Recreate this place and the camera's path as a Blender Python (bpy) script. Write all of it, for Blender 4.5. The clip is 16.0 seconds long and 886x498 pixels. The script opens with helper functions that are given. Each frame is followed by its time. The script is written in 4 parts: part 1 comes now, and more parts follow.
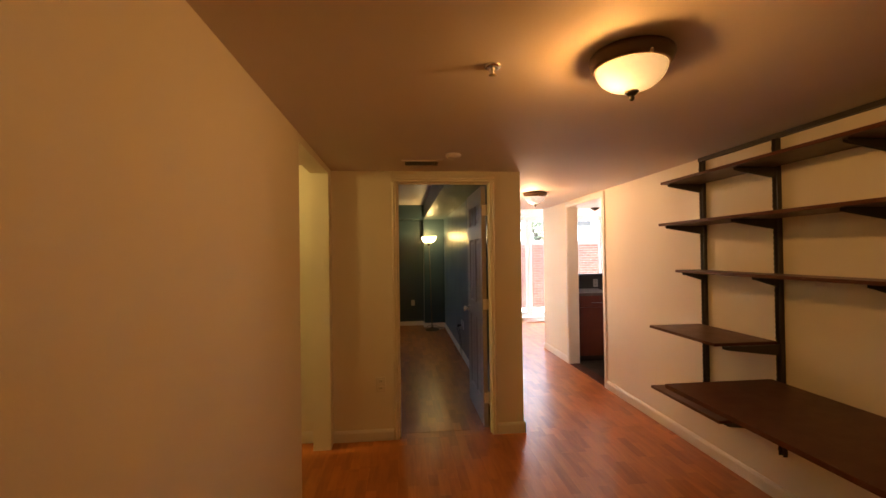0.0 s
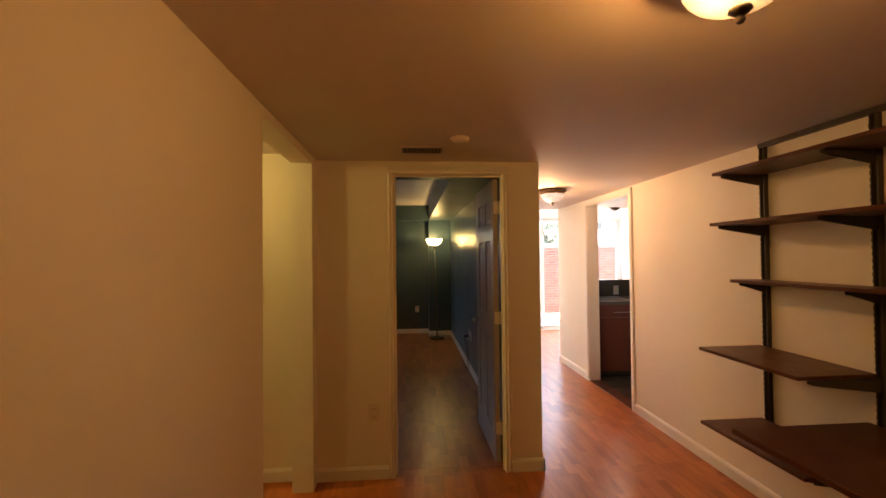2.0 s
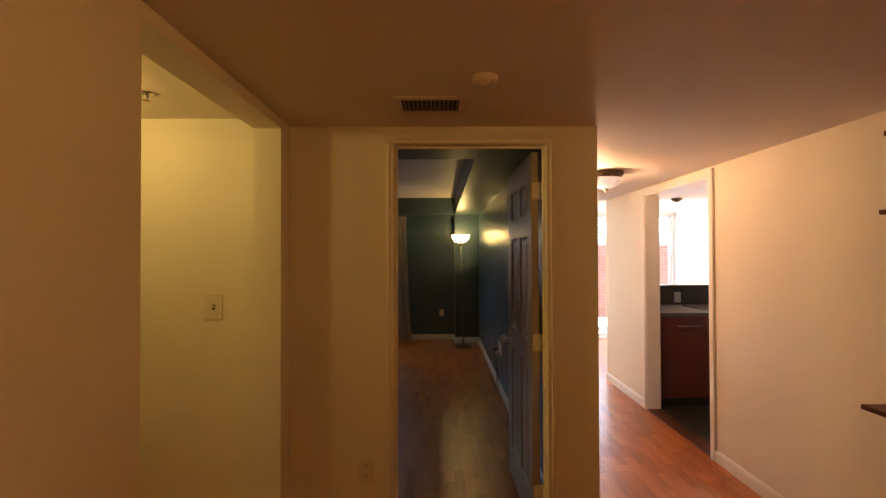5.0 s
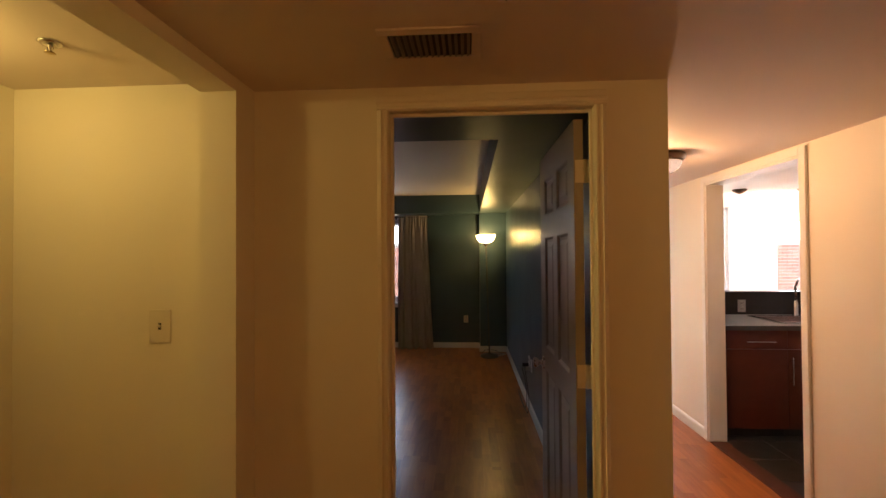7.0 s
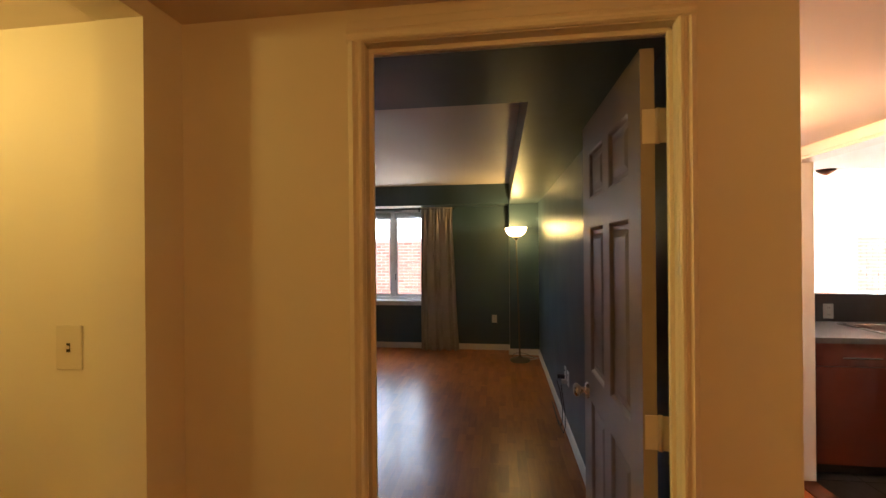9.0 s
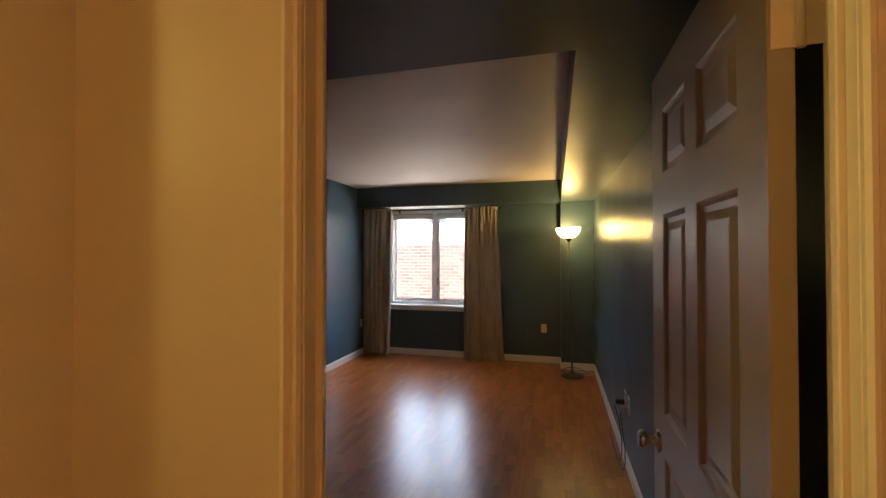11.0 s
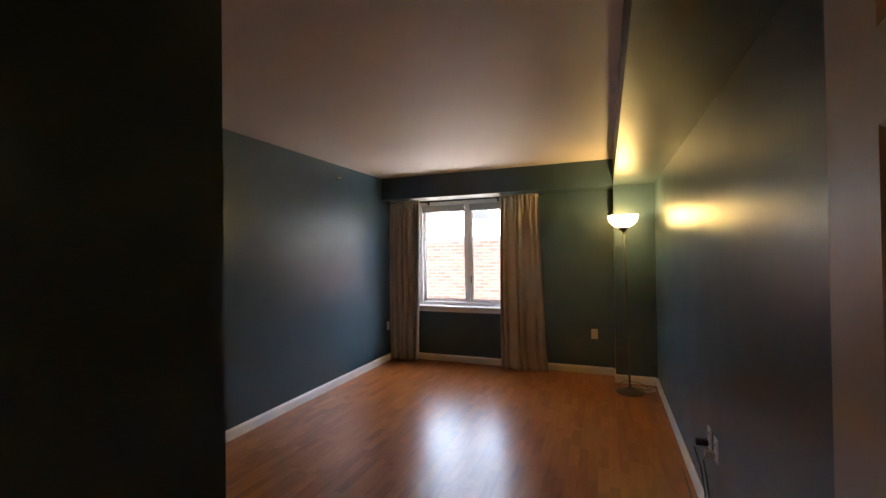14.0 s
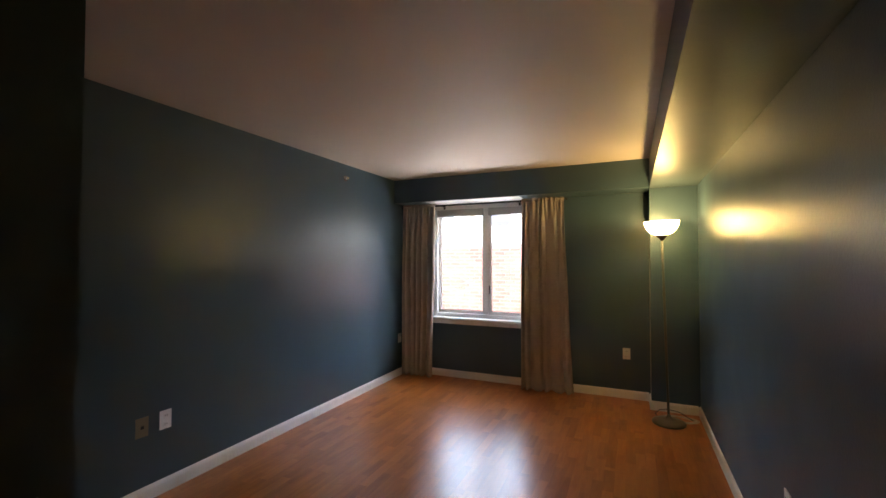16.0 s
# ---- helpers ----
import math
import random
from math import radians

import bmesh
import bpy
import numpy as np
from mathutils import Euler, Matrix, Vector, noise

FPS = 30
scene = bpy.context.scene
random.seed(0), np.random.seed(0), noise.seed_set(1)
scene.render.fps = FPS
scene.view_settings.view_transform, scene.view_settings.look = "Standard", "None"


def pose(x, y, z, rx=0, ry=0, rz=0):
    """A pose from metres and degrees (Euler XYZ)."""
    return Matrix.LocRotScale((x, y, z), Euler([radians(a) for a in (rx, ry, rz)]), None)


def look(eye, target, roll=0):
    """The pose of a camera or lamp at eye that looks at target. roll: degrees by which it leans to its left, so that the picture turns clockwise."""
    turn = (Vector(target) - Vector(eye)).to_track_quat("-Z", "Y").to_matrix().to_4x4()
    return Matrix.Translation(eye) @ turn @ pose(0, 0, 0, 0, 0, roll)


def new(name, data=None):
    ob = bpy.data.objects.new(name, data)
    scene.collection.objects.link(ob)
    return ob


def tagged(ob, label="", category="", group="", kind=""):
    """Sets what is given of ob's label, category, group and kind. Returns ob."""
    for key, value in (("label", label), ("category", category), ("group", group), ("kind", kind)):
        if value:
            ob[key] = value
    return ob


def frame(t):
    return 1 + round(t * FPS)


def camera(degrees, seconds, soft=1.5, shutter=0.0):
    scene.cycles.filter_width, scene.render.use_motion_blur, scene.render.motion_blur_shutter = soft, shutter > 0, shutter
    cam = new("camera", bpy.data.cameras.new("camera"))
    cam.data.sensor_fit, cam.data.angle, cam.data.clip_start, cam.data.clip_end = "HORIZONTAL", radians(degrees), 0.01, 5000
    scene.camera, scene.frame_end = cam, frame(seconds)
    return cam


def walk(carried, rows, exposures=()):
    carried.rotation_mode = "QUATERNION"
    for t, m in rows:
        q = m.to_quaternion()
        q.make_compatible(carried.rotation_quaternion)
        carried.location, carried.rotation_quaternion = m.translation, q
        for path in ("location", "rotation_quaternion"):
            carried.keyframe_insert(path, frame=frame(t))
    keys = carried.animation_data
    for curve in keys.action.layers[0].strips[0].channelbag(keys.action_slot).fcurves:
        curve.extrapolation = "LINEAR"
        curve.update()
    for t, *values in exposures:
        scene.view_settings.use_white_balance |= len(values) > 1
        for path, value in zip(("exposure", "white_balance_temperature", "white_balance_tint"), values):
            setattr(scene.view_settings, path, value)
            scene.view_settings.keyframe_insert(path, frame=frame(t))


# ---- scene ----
cam = camera(92.9, 16.0)
PATH = [
    (0, (0.431, 0.34, 1.443), (0.624, 2.33, 1.466), -0.8),
    (0.5, (0.451, 0.468, 1.447), (0.668, 2.456, 1.466), -0.8),
    (1, (0.45, 0.599, 1.45), (0.658, 2.588, 1.473), -0.5),
    (1.5, (0.466, 0.716, 1.452), (0.643, 2.708, 1.484), -0.4),
    (2, (0.495, 0.841, 1.457), (0.655, 2.834, 1.493), -0.6),
    (2.5, (0.53, 0.972, 1.461), (0.677, 2.966, 1.497), -0.7),
    (3, (0.55, 1.095, 1.466), (0.659, 3.092, 1.5), -0.6),
    (3.5, (0.569, 1.225, 1.467), (0.65, 3.223, 1.497), -0.5),
    (4, (0.585, 1.347, 1.469), (0.649, 3.346, 1.496), -0.4),
    (6.5, (0.666, 2.028, 1.486), (0.577, 4.026, 1.507), -0.2),
    (7, (0.682, 2.148, 1.484), (0.562, 4.145, 1.513), -0.4),
    (7.5, (0.703, 2.267, 1.485), (0.554, 4.261, 1.515), -0.7),
    (8, (0.718, 2.389, 1.484), (0.552, 4.381, 1.51), -0.9),
    (8.5, (0.725, 2.518, 1.488), (0.516, 4.507, 1.5), -0.8),
    (9, (0.729, 2.644, 1.491), (0.46, 4.626, 1.493), -0.5),
    (9.5, (0.746, 2.767, 1.483), (0.408, 4.738, 1.488), -0.3),
    (10, (0.767, 2.873, 1.473), (0.354, 4.83, 1.488), -0.2),
    (12.5, (0.793, 3.372, 1.437), (0.148, 5.265, 1.457), -0.2),
    (13, (0.79, 3.485, 1.429), (0.096, 5.36, 1.445), -0.5),
    (13.5, (0.789, 3.598, 1.431), (0.09, 5.472, 1.445), -0.8),
    (14, (0.776, 3.729, 1.424), (0.054, 5.594, 1.442), -0.8),
    (14.5, (0.757, 3.85, 1.416), (0.034, 5.714, 1.448), -0.5),
    (15, (0.749, 3.961, 1.413), (-0.006, 5.813, 1.459), -0.5),
    (15.5, (0.732, 4.048, 1.437), (-0.065, 5.881, 1.484), -0.4),
    (16, (0.699, 4.127, 1.436), (-0.12, 5.951, 1.486), -0.0),
]
walk(cam, [(t, look(eye, target, roll)) for t, eye, target, roll in PATH], [(0, 4.70), (4, 4.58), (6.5, 4.43), (8, 4.72), (9, 5.08), (10, 5.28), (12.5, 5.10), (13.5, 5.25), (16, 5.42)])

# ---- world, sun, exposure ----
world = bpy.data.worlds.new("sky")
scene.world = world
world.use_nodes = True
wn = world.node_tree.nodes
sky = wn.new("ShaderNodeTexSky")
sky.sky_type = "NISHITA"
sky.sun_disc = False
SUN_EL, SUN_AZ = 50.0, 90.0
sky.sun_elevation = radians(SUN_EL)
sky.sun_rotation = radians(SUN_AZ)
haze = wn.new("ShaderNodeHueSaturation")
haze.inputs["Saturation"].default_value = 0.55
world.node_tree.links.new(sky.outputs[0], haze.inputs["Color"])
world.node_tree.links.new(haze.outputs[0], wn["Background"].inputs[0])
wn["Background"].inputs[1].default_value = 0.112
sun = new("sun", bpy.data.lights.new("sun", "SUN"))
sun.data.energy, sun.data.angle, sun.data.color = 4.2, radians(0.6), (1.0, 0.95, 0.88)
sd = Vector((math.sin(radians(SUN_AZ)) * math.cos(radians(SUN_EL)), math.cos(radians(SUN_AZ)) * math.cos(radians(SUN_EL)), math.sin(radians(SUN_EL))))
sun.matrix_world = look(sd * 30, (0, 0, 0))


def bulb(name, place, watts, colour, size):
    ob = new(name, bpy.data.lights.new(name, "POINT"))
    ob.data.energy, ob.data.color, ob.data.shadow_soft_size = watts, colour, size
    ob.location = place
    return ob


HALL_GLOW = (1.0, 0.445, 0.105)
bulb("hall_bulb", (1.158, 1.668, 2.026), 0.66, HALL_GLOW, 0.035)
bulb("corridor_bulb", (1.86, 4.865, 1.99), 1.25, (1.0, 0.53, 0.25), 0.05)
bulb("foyer_bulb", (-0.85, 3.10, 2.04), 0.36, (1.0, 0.66, 0.18), 0.05)
bulb("side_room_bulb", (-2.50, 3.20, 1.99), 3.6, (1.0, 0.69, 0.19), 0.06)
bulb("floor_lamp_bulb", (0.938, 8.315, 1.770), 0.85, (1.0, 0.66, 0.22), 0.03)


# ---- materials ----
def mat(name, colour, rough=0.6, metal=0.0, vary=0.12, scale=6.0, bump=0.0, bump_scale=80.0, spec=0.5, colour2=None):
    """A surface with large soft patches, fine grain and relief."""
    m = bpy.data.materials.new(name)
    m.use_nodes = True
    nt = m.node_tree
    b = nt.nodes["Principled BSDF"]
    b.inputs["Metallic"].default_value = metal
    b.inputs["Specular IOR Level"].default_value = spec
    tc = nt.nodes.new("ShaderNodeTexCoord")
    n1 = nt.nodes.new("ShaderNodeTexNoise")
    n1.inputs["Scale"].default_value = scale
    n1.inputs["Detail"].default_value = 5
    nt.links.new(tc.outputs["Object"], n1.inputs["Vector"])
    ramp = nt.nodes.new("ShaderNodeMix")
    ramp.data_type = "RGBA"
    c2 = colour2 or tuple(c * (1 - vary) for c in colour)
    ramp.inputs[6].default_value = (*colour, 1)
    ramp.inputs[7].default_value = (*c2, 1)
    nt.links.new(n1.outputs["Fac"], ramp.inputs[0])
    nt.links.new(ramp.outputs[2], b.inputs["Base Color"])
    n2 = nt.nodes.new("ShaderNodeTexNoise")
    n2.inputs["Scale"].default_value = bump_scale
    n2.inputs["Detail"].default_value = 4
    nt.links.new(tc.outputs["Object"], n2.inputs["Vector"])
    rr = nt.nodes.new("ShaderNodeMapRange")
    rr.inputs[3].default_value = max(0.02, rough - 0.06)
    rr.inputs[4].default_value = min(1.0, rough + 0.06)
    nt.links.new(n1.outputs["Fac"], rr.inputs[0])
    nt.links.new(rr.outputs[0], b.inputs["Roughness"])
    if bump:
        bp = nt.nodes.new("ShaderNodeBump")
        bp.inputs["Strength"].default_value = bump
        bp.inputs["Distance"].default_value = 0.002
        nt.links.new(n2.outputs["Fac"], bp.inputs["Height"])
        nt.links.new(bp.outputs[0], b.inputs["Normal"])
    return m


M_CREAM = mat("cream_wall_paint", (0.80, 0.75, 0.64), 0.55, vary=0.06, scale=3, bump=0.15, bump_scale=160)
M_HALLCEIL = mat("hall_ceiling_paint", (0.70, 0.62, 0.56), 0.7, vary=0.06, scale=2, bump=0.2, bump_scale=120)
M_WHITE = mat("white_wall_paint", (0.90, 0.89, 0.87), 0.6, vary=0.04, scale=3, bump=0.1)
M_SLATE = mat("slate_teal_wall_paint", (0.056, 0.094, 0.124), 0.33, vary=0.12, scale=2.5, bump=0.25, bump_scale=90, spec=0.5)
M_SLATEFLAT = mat("slate_teal_ceiling_paint", (0.055, 0.082, 0.098), 0.45, vary=0.12, scale=2.5, bump=0.25, bump_scale=90, spec=0.4)
M_ROOMCEIL = mat("bedroom_ceiling_paint", (0.56, 0.485, 0.445), 0.6, vary=0.05, scale=2, bump=0.2, bump_scale=120)
M_TRIM = mat("white_gloss_trim_paint", (0.78, 0.76, 0.72), 0.32, vary=0.06, scale=9, bump=0.08, bump_scale=60)
# White door paint, darkened: shade on the open leaf is put into the colour.
M_DOOR = mat("shaded_white_door_paint", (0.38, 0.345, 0.295), 0.40, vary=0.06, scale=1.2, bump=0.04, bump_scale=140)
M_FRAME = mat("cream_frame_paint", (0.78, 0.72, 0.62), 0.46, vary=0.06, scale=7, bump=0.08)
M_BOARD = mat("dark_walnut_board", (0.11, 0.036, 0.019), 0.40, vary=0.4, scale=14, bump=0.15, bump_scale=60, spec=0.3)
M_STEEL = mat("dark_bronze_steel", (0.075, 0.066, 0.058), 0.45, metal=0.5, vary=0.2, scale=20)
M_NICKEL = mat("brushed_nickel", (0.55, 0.52, 0.48), 0.28, metal=1.0, vary=0.15, scale=30)
M_POLE = mat("dark_nickel", (0.15, 0.142, 0.13), 0.35, metal=0.9, vary=0.05, scale=3)
M_VENTSLAT = mat("grey_vent_slat", (0.22, 0.20, 0.18), 0.5, vary=0.1, scale=20)
M_BRONZE = mat("brown_bronze_pan", (0.15, 0.10, 0.065), 0.38, metal=0.6, vary=0.2, scale=15)
M_BRASS = mat("aged_brass", (0.50, 0.38, 0.20), 0.35, metal=1.0, vary=0.2, scale=30)
M_PLATE = mat("ivory_plastic_plate", (0.72, 0.67, 0.56), 0.35, vary=0.05, scale=30)
M_PLATE_GREY = mat("grey_plate", (0.48, 0.47, 0.44), 0.4, vary=0.05, scale=30)
M_PLATE_TAN = mat("aged_tan_plate", (0.23, 0.20, 0.13), 0.4, vary=0.1, scale=30)
M_SLOT = mat("dark_slot", (0.03, 0.028, 0.025), 0.6, vary=0.2, scale=40)
M_BLACK = mat("black_iron", (0.02, 0.02, 0.02), 0.45, metal=0.3, vary=0.2, scale=30)
M_CURTAIN = mat("taupe_linen", (0.43, 0.375, 0.33), 0.85, vary=0.18, scale=40, bump=0.5, bump_scale=500, spec=0.2)
M_CORD = mat("white_cord_plastic", (0.55, 0.53, 0.50), 0.5, vary=0.1, scale=40)
M_CORD_DARK = mat("dark_cord_plastic", (0.05, 0.05, 0.05), 0.5, vary=0.1, scale=40)
M_CHERRY = mat("cherry_cabinet_veneer", (0.13, 0.028, 0.014), 0.35, vary=0.35, scale=12, bump=0.1)
M_COUNTER = mat("dark_grey_laminate", (0.09, 0.085, 0.08), 0.3, vary=0.35, scale=60)
M_SPLASH = mat("charcoal_backsplash", (0.035, 0.03, 0.03), 0.35, vary=0.3, scale=30)
M_STAINLESS = mat("stainless_steel", (0.62, 0.61, 0.60), 0.25, metal=1.0, vary=0.1, scale=40)
M_SLATETILE = mat("black_slate_tile", (0.035, 0.035, 0.036), 0.45, vary=0.4, scale=10, bump=0.3, bump_scale=40)
M_GROUT = mat("dark_grout", (0.05, 0.048, 0.045), 0.9, vary=0.2, scale=40)
M_MORTAR = mat("pale_mortar", (0.25, 0.235, 0.22), 0.9, vary=0.2, scale=30, bump=0.4)
M_CONCRETE = mat("pale_concrete", (0.27, 0.26, 0.24), 0.9, vary=0.2, scale=2, bump=0.3)
M_VINYL = mat("white_vinyl", (0.80, 0.80, 0.80), 0.35, vary=0.04, scale=10)
M_BLIND = mat("grey_blind_fabric", (0.42, 0.42, 0.42), 0.8, vary=0.1, scale=60)
M_SIDING = mat("pale_clapboard_paint", (0.52, 0.52, 0.50), 0.6, vary=0.1, scale=2)
M_BARK = mat("grey_bark", (0.12, 0.10, 0.08), 0.9, vary=0.4, scale=20, bump=0.5)
M_ROOFING = mat("grey_roof_felt", (0.12, 0.12, 0.12), 0.9, vary=0.3, scale=5)


def brick_mat():
    m = mat("red_brick", (0.235, 0.092, 0.066), 0.85, vary=0.35, scale=18, bump=0.5, bump_scale=70)
    nt = m.node_tree
    b = nt.nodes["Principled BSDF"]
    old = b.inputs["Base Color"].links[0].from_socket
    info = nt.nodes.new("ShaderNodeObjectInfo")
    geo = nt.nodes.new("ShaderNodeNewGeometry")
    add = nt.nodes.new("ShaderNodeMath")
    add.operation = "ADD"
    nt.links.new(info.outputs["Random"], add.inputs[0])
    nt.links.new(geo.outputs["Random Per Island"], add.inputs[1])
    fr = nt.nodes.new("ShaderNodeMath")
    fr.operation = "FRACT"
    nt.links.new(add.outputs[0], fr.inputs[0])
    hsv = nt.nodes.new("ShaderNodeHueSaturation")
    mr = nt.nodes.new("ShaderNodeMapRange")
    mr.inputs[3].default_value, mr.inputs[4].default_value = 0.7, 1.25
    nt.links.new(fr.outputs[0], mr.inputs[0])
    nt.links.new(mr.outputs[0], hsv.inputs["Value"])
    nt.links.new(old, hsv.inputs["Color"])
    nt.links.new(hsv.outputs[0], b.inputs["Base Color"])
    return m


M_BRICK = brick_mat()


def leaf_mat():
    m = mat("green_leaf", (0.11, 0.14, 0.08), 0.6, vary=0.4, scale=8)
    return m


M_LEAF = leaf_mat()


def plank_mat():
    """Three-strip cherry laminate: blocks along each plank, stretched grain, satin varnish."""
    m = bpy.data.materials.new("cherry_laminate")
    m.use_nodes = True
    nt = m.node_tree
    b = nt.nodes["Principled BSDF"]
    L = nt.links.new
    tc = nt.nodes.new("ShaderNodeTexCoord")
    info = nt.nodes.new("ShaderNodeObjectInfo")
    off = nt.nodes.new("ShaderNodeVectorMath")
    off.operation = "MULTIPLY_ADD"
    comb = nt.nodes.new("ShaderNodeCombineXYZ")
    for i in range(3):
        L(info.outputs["Random"], comb.inputs[i])
    off.inputs[1].default_value = (0.0, 37.0, 11.0)
    L(comb.outputs[0], off.inputs[0])
    L(tc.outputs["Object"], off.inputs[2])
    sep = nt.nodes.new("ShaderNodeSeparateXYZ")
    L(off.outputs[0], sep.inputs[0])

    def math(op, a, bv):
        n = nt.nodes.new("ShaderNodeMath")
        n.operation = op
        for k, v in ((0, a), (1, bv)):
            if isinstance(v, float):
                n.inputs[k].default_value = v
            else:
                L(v, n.inputs[k])
        return n.outputs[0]
    strip = math("FLOOR", math("DIVIDE", math("ADD", sep.outputs[0], 10.0), 0.0645), 0.0)
    shifted = math("ADD", math("DIVIDE", sep.outputs[1], 0.30), math("MULTIPLY", strip, 0.37))
    block = math("FLOOR", shifted, 0.0)
    key = nt.nodes.new("ShaderNodeCombineXYZ")
    L(strip, key.inputs[0])
    L(block, key.inputs[1])
    L(info.outputs["Random"], key.inputs[2])
    wnz = nt.nodes.new("ShaderNodeTexWhiteNoise")
    L(key.outputs[0], wnz.inputs["Vector"])
    mp = nt.nodes.new("ShaderNodeMapping")
    mp.inputs["Scale"].default_value = (30, 4.0, 10)
    L(off.outputs[0], mp.inputs["Vector"])
    grain = nt.nodes.new("ShaderNodeTexNoise")
    grain.inputs["Scale"].default_value = 1.0
    grain.inputs["Detail"].default_value = 7
    grain.inputs["Distortion"].default_value = 0.6
    L(mp.outputs[0], grain.inputs["Vector"])
    ramp = nt.nodes.new("ShaderNodeValToRGB")
    e = ramp.color_ramp.elements
    e[0].position, e[0].color = 0.25, (0.26, 0.066, 0.013, 1)
    e[1].position, e[1].color = 0.78, (0.54, 0.186, 0.043, 1)
    L(math("ADD", math("MULTIPLY", wnz.outputs["Value"], 0.28), math("ADD", math("MULTIPLY", grain.outputs["Fac"], 0.52), 0.10)), ramp.inputs[0])
    L(ramp.outputs[0], b.inputs["Base Color"])
    wear = nt.nodes.new("ShaderNodeTexNoise")
    wear.inputs["Scale"].default_value = 5
    wear.inputs["Detail"].default_value = 6
    L(tc.outputs["Object"], wear.inputs["Vector"])
    mr = nt.nodes.new("ShaderNodeMapRange")
    mr.inputs[3].default_value, mr.inputs[4].default_value = 0.23, 0.36
    L(wear.outputs["Fac"], mr.inputs[0])
    L(mr.outputs[0], b.inputs["Roughness"])
    bp = nt.nodes.new("ShaderNodeBump")
    bp.inputs["Strength"].default_value = 0.06
    bp.inputs["Distance"].default_value = 0.001
    L(grain.outputs["Fac"], bp.inputs["Height"])
    L(bp.outputs[0], b.inputs["Normal"])
    return m


M_PLANK = plank_mat()


def glow_glass(name, colour):
    """Frosted glass that lets the bulb inside shine through."""
    m = bpy.data.materials.new(name)
    m.use_nodes = True
    nt = m.node_tree
    out = nt.nodes["Material Output"]
    nt.nodes.remove(nt.nodes["Principled BSDF"])
    tr = nt.nodes.new("ShaderNodeBsdfTranslucent")
    tr.inputs[0].default_value = (*colour, 1)
    gl = nt.nodes.new("ShaderNodeBsdfGlossy")
    gl.inputs["Roughness"].default_value = 0.15
    mx = nt.nodes.new("ShaderNodeMixShader")
    mx.inputs[0].default_value = 0.06
    nt.links.new(tr.outputs[0], mx.inputs[1])
    nt.links.new(gl.outputs[0], mx.inputs[2])
    nt.links.new(mx.outputs[0], out.inputs[0])
    return m


M_DOME = glow_glass("frosted_ribbed_glass", (0.040, 0.048, 0.075))
M_BOWL = glow_glass("white_opal_glass", (0.88, 0.87, 0.84))


def glass_mat():
    m = bpy.data.materials.new("clear_glass")
    m.use_nodes = True
    b = m.node_tree.nodes["Principled BSDF"]
    b.inputs["Transmission Weight"].default_value = 1.0
    b.inputs["Roughness"].default_value = 0.0
    b.inputs["IOR"].default_value = 1.08
    b.inputs["Base Color"].default_value = (0.97, 0.98, 0.98, 1)
    return m


M_GLASS = glass_mat()


# ---- mesh helpers ----
def box(bm, x0, x1, y0, y1, z0, z1, bevel=0.0, seg=2):
    r = bmesh.ops.create_cube(bm, size=1.0)
    vs = r["verts"]
    for v in vs:
        v.co = Vector((x0 if v.co.x < 0 else x1, y0 if v.co.y < 0 else y1, z0 if v.co.z < 0 else z1))
    if bevel:
        es = list({e for v in vs for e in v.link_edges})
        bmesh.ops.bevel(bm, geom=es, offset=bevel, segments=seg, affect="EDGES", profile=0.5)


def lathe(bm, profile, segs=32, centre=(0, 0, 0), turn=None):
    """Revolves (radius, height) pairs round z."""
    rings = []
    for r, h in profile:
        ring = []
        for i in range(segs):
            a = 2 * math.pi * i / segs
            p = Vector((r * math.cos(a), r * math.sin(a), h))
            if turn:
                p = turn @ p
            ring.append(bm.verts.new(p + Vector(centre)))
        rings.append(ring)
    for a, b in zip(rings, rings[1:]):
        for i in range(segs):
            j = (i + 1) % segs
            f = bm.faces.new((a[i], a[j], b[j], b[i]))
            f.smooth = True
    for ring, flip in ((rings[0], True), (rings[-1], False)):
        f = bm.faces.new(list(reversed(ring)) if flip else ring)
        f.smooth = False


def tube(bm, pts, r, segs=8):
    pts = [Vector(p) for p in pts]
    rings = []
    for i, p in enumerate(pts):
        d = (pts[min(i + 1, len(pts) - 1)] - pts[max(i - 1, 0)]).normalized()
        u = d.cross(Vector((0, 0, 1)) if abs(d.z) < 0.9 else Vector((1, 0, 0))).normalized()
        w = d.cross(u)
        rings.append([bm.verts.new(p + r * (math.cos(2 * math.pi * k / segs) * u + math.sin(2 * math.pi * k / segs) * w)) for k in range(segs)])
    for a, b in zip(rings, rings[1:]):
        for k in range(segs):
            j = (k + 1) % segs
            bm.faces.new((a[k], a[j], b[j], b[k])).smooth = True
    bm.faces.new(list(reversed(rings[0])))
    bm.faces.new(rings[-1])


def prism(bm, outline, axis, a, b):
    """Extrudes a 2D outline from a to b along an axis ('x', 'y' or 'z')."""
    def at(p, h):
        return {"x": (h, p[0], p[1]), "y": (p[0], h, p[1]), "z": (p[0], p[1], h)}[axis]
    lo = [bm.verts.new(at(p, a)) for p in outline]
    hi = [bm.verts.new(at(p, b)) for p in outline]
    n = len(outline)
    for i in range(n):
        j = (i + 1) % n
        bm.faces.new((lo[i], lo[j], hi[j], hi[i]))
    bm.faces.new(list(reversed(lo)))
    bm.faces.new(hi)


def finish(name, bm, material, recalc=True):
    if recalc:
        bmesh.ops.recalc_face_normals(bm, faces=bm.faces)
    me = bpy.data.meshes.new(name)
    bm.to_mesh(me)
    bm.free()
    me.materials.append(material)
    return new(name, me)


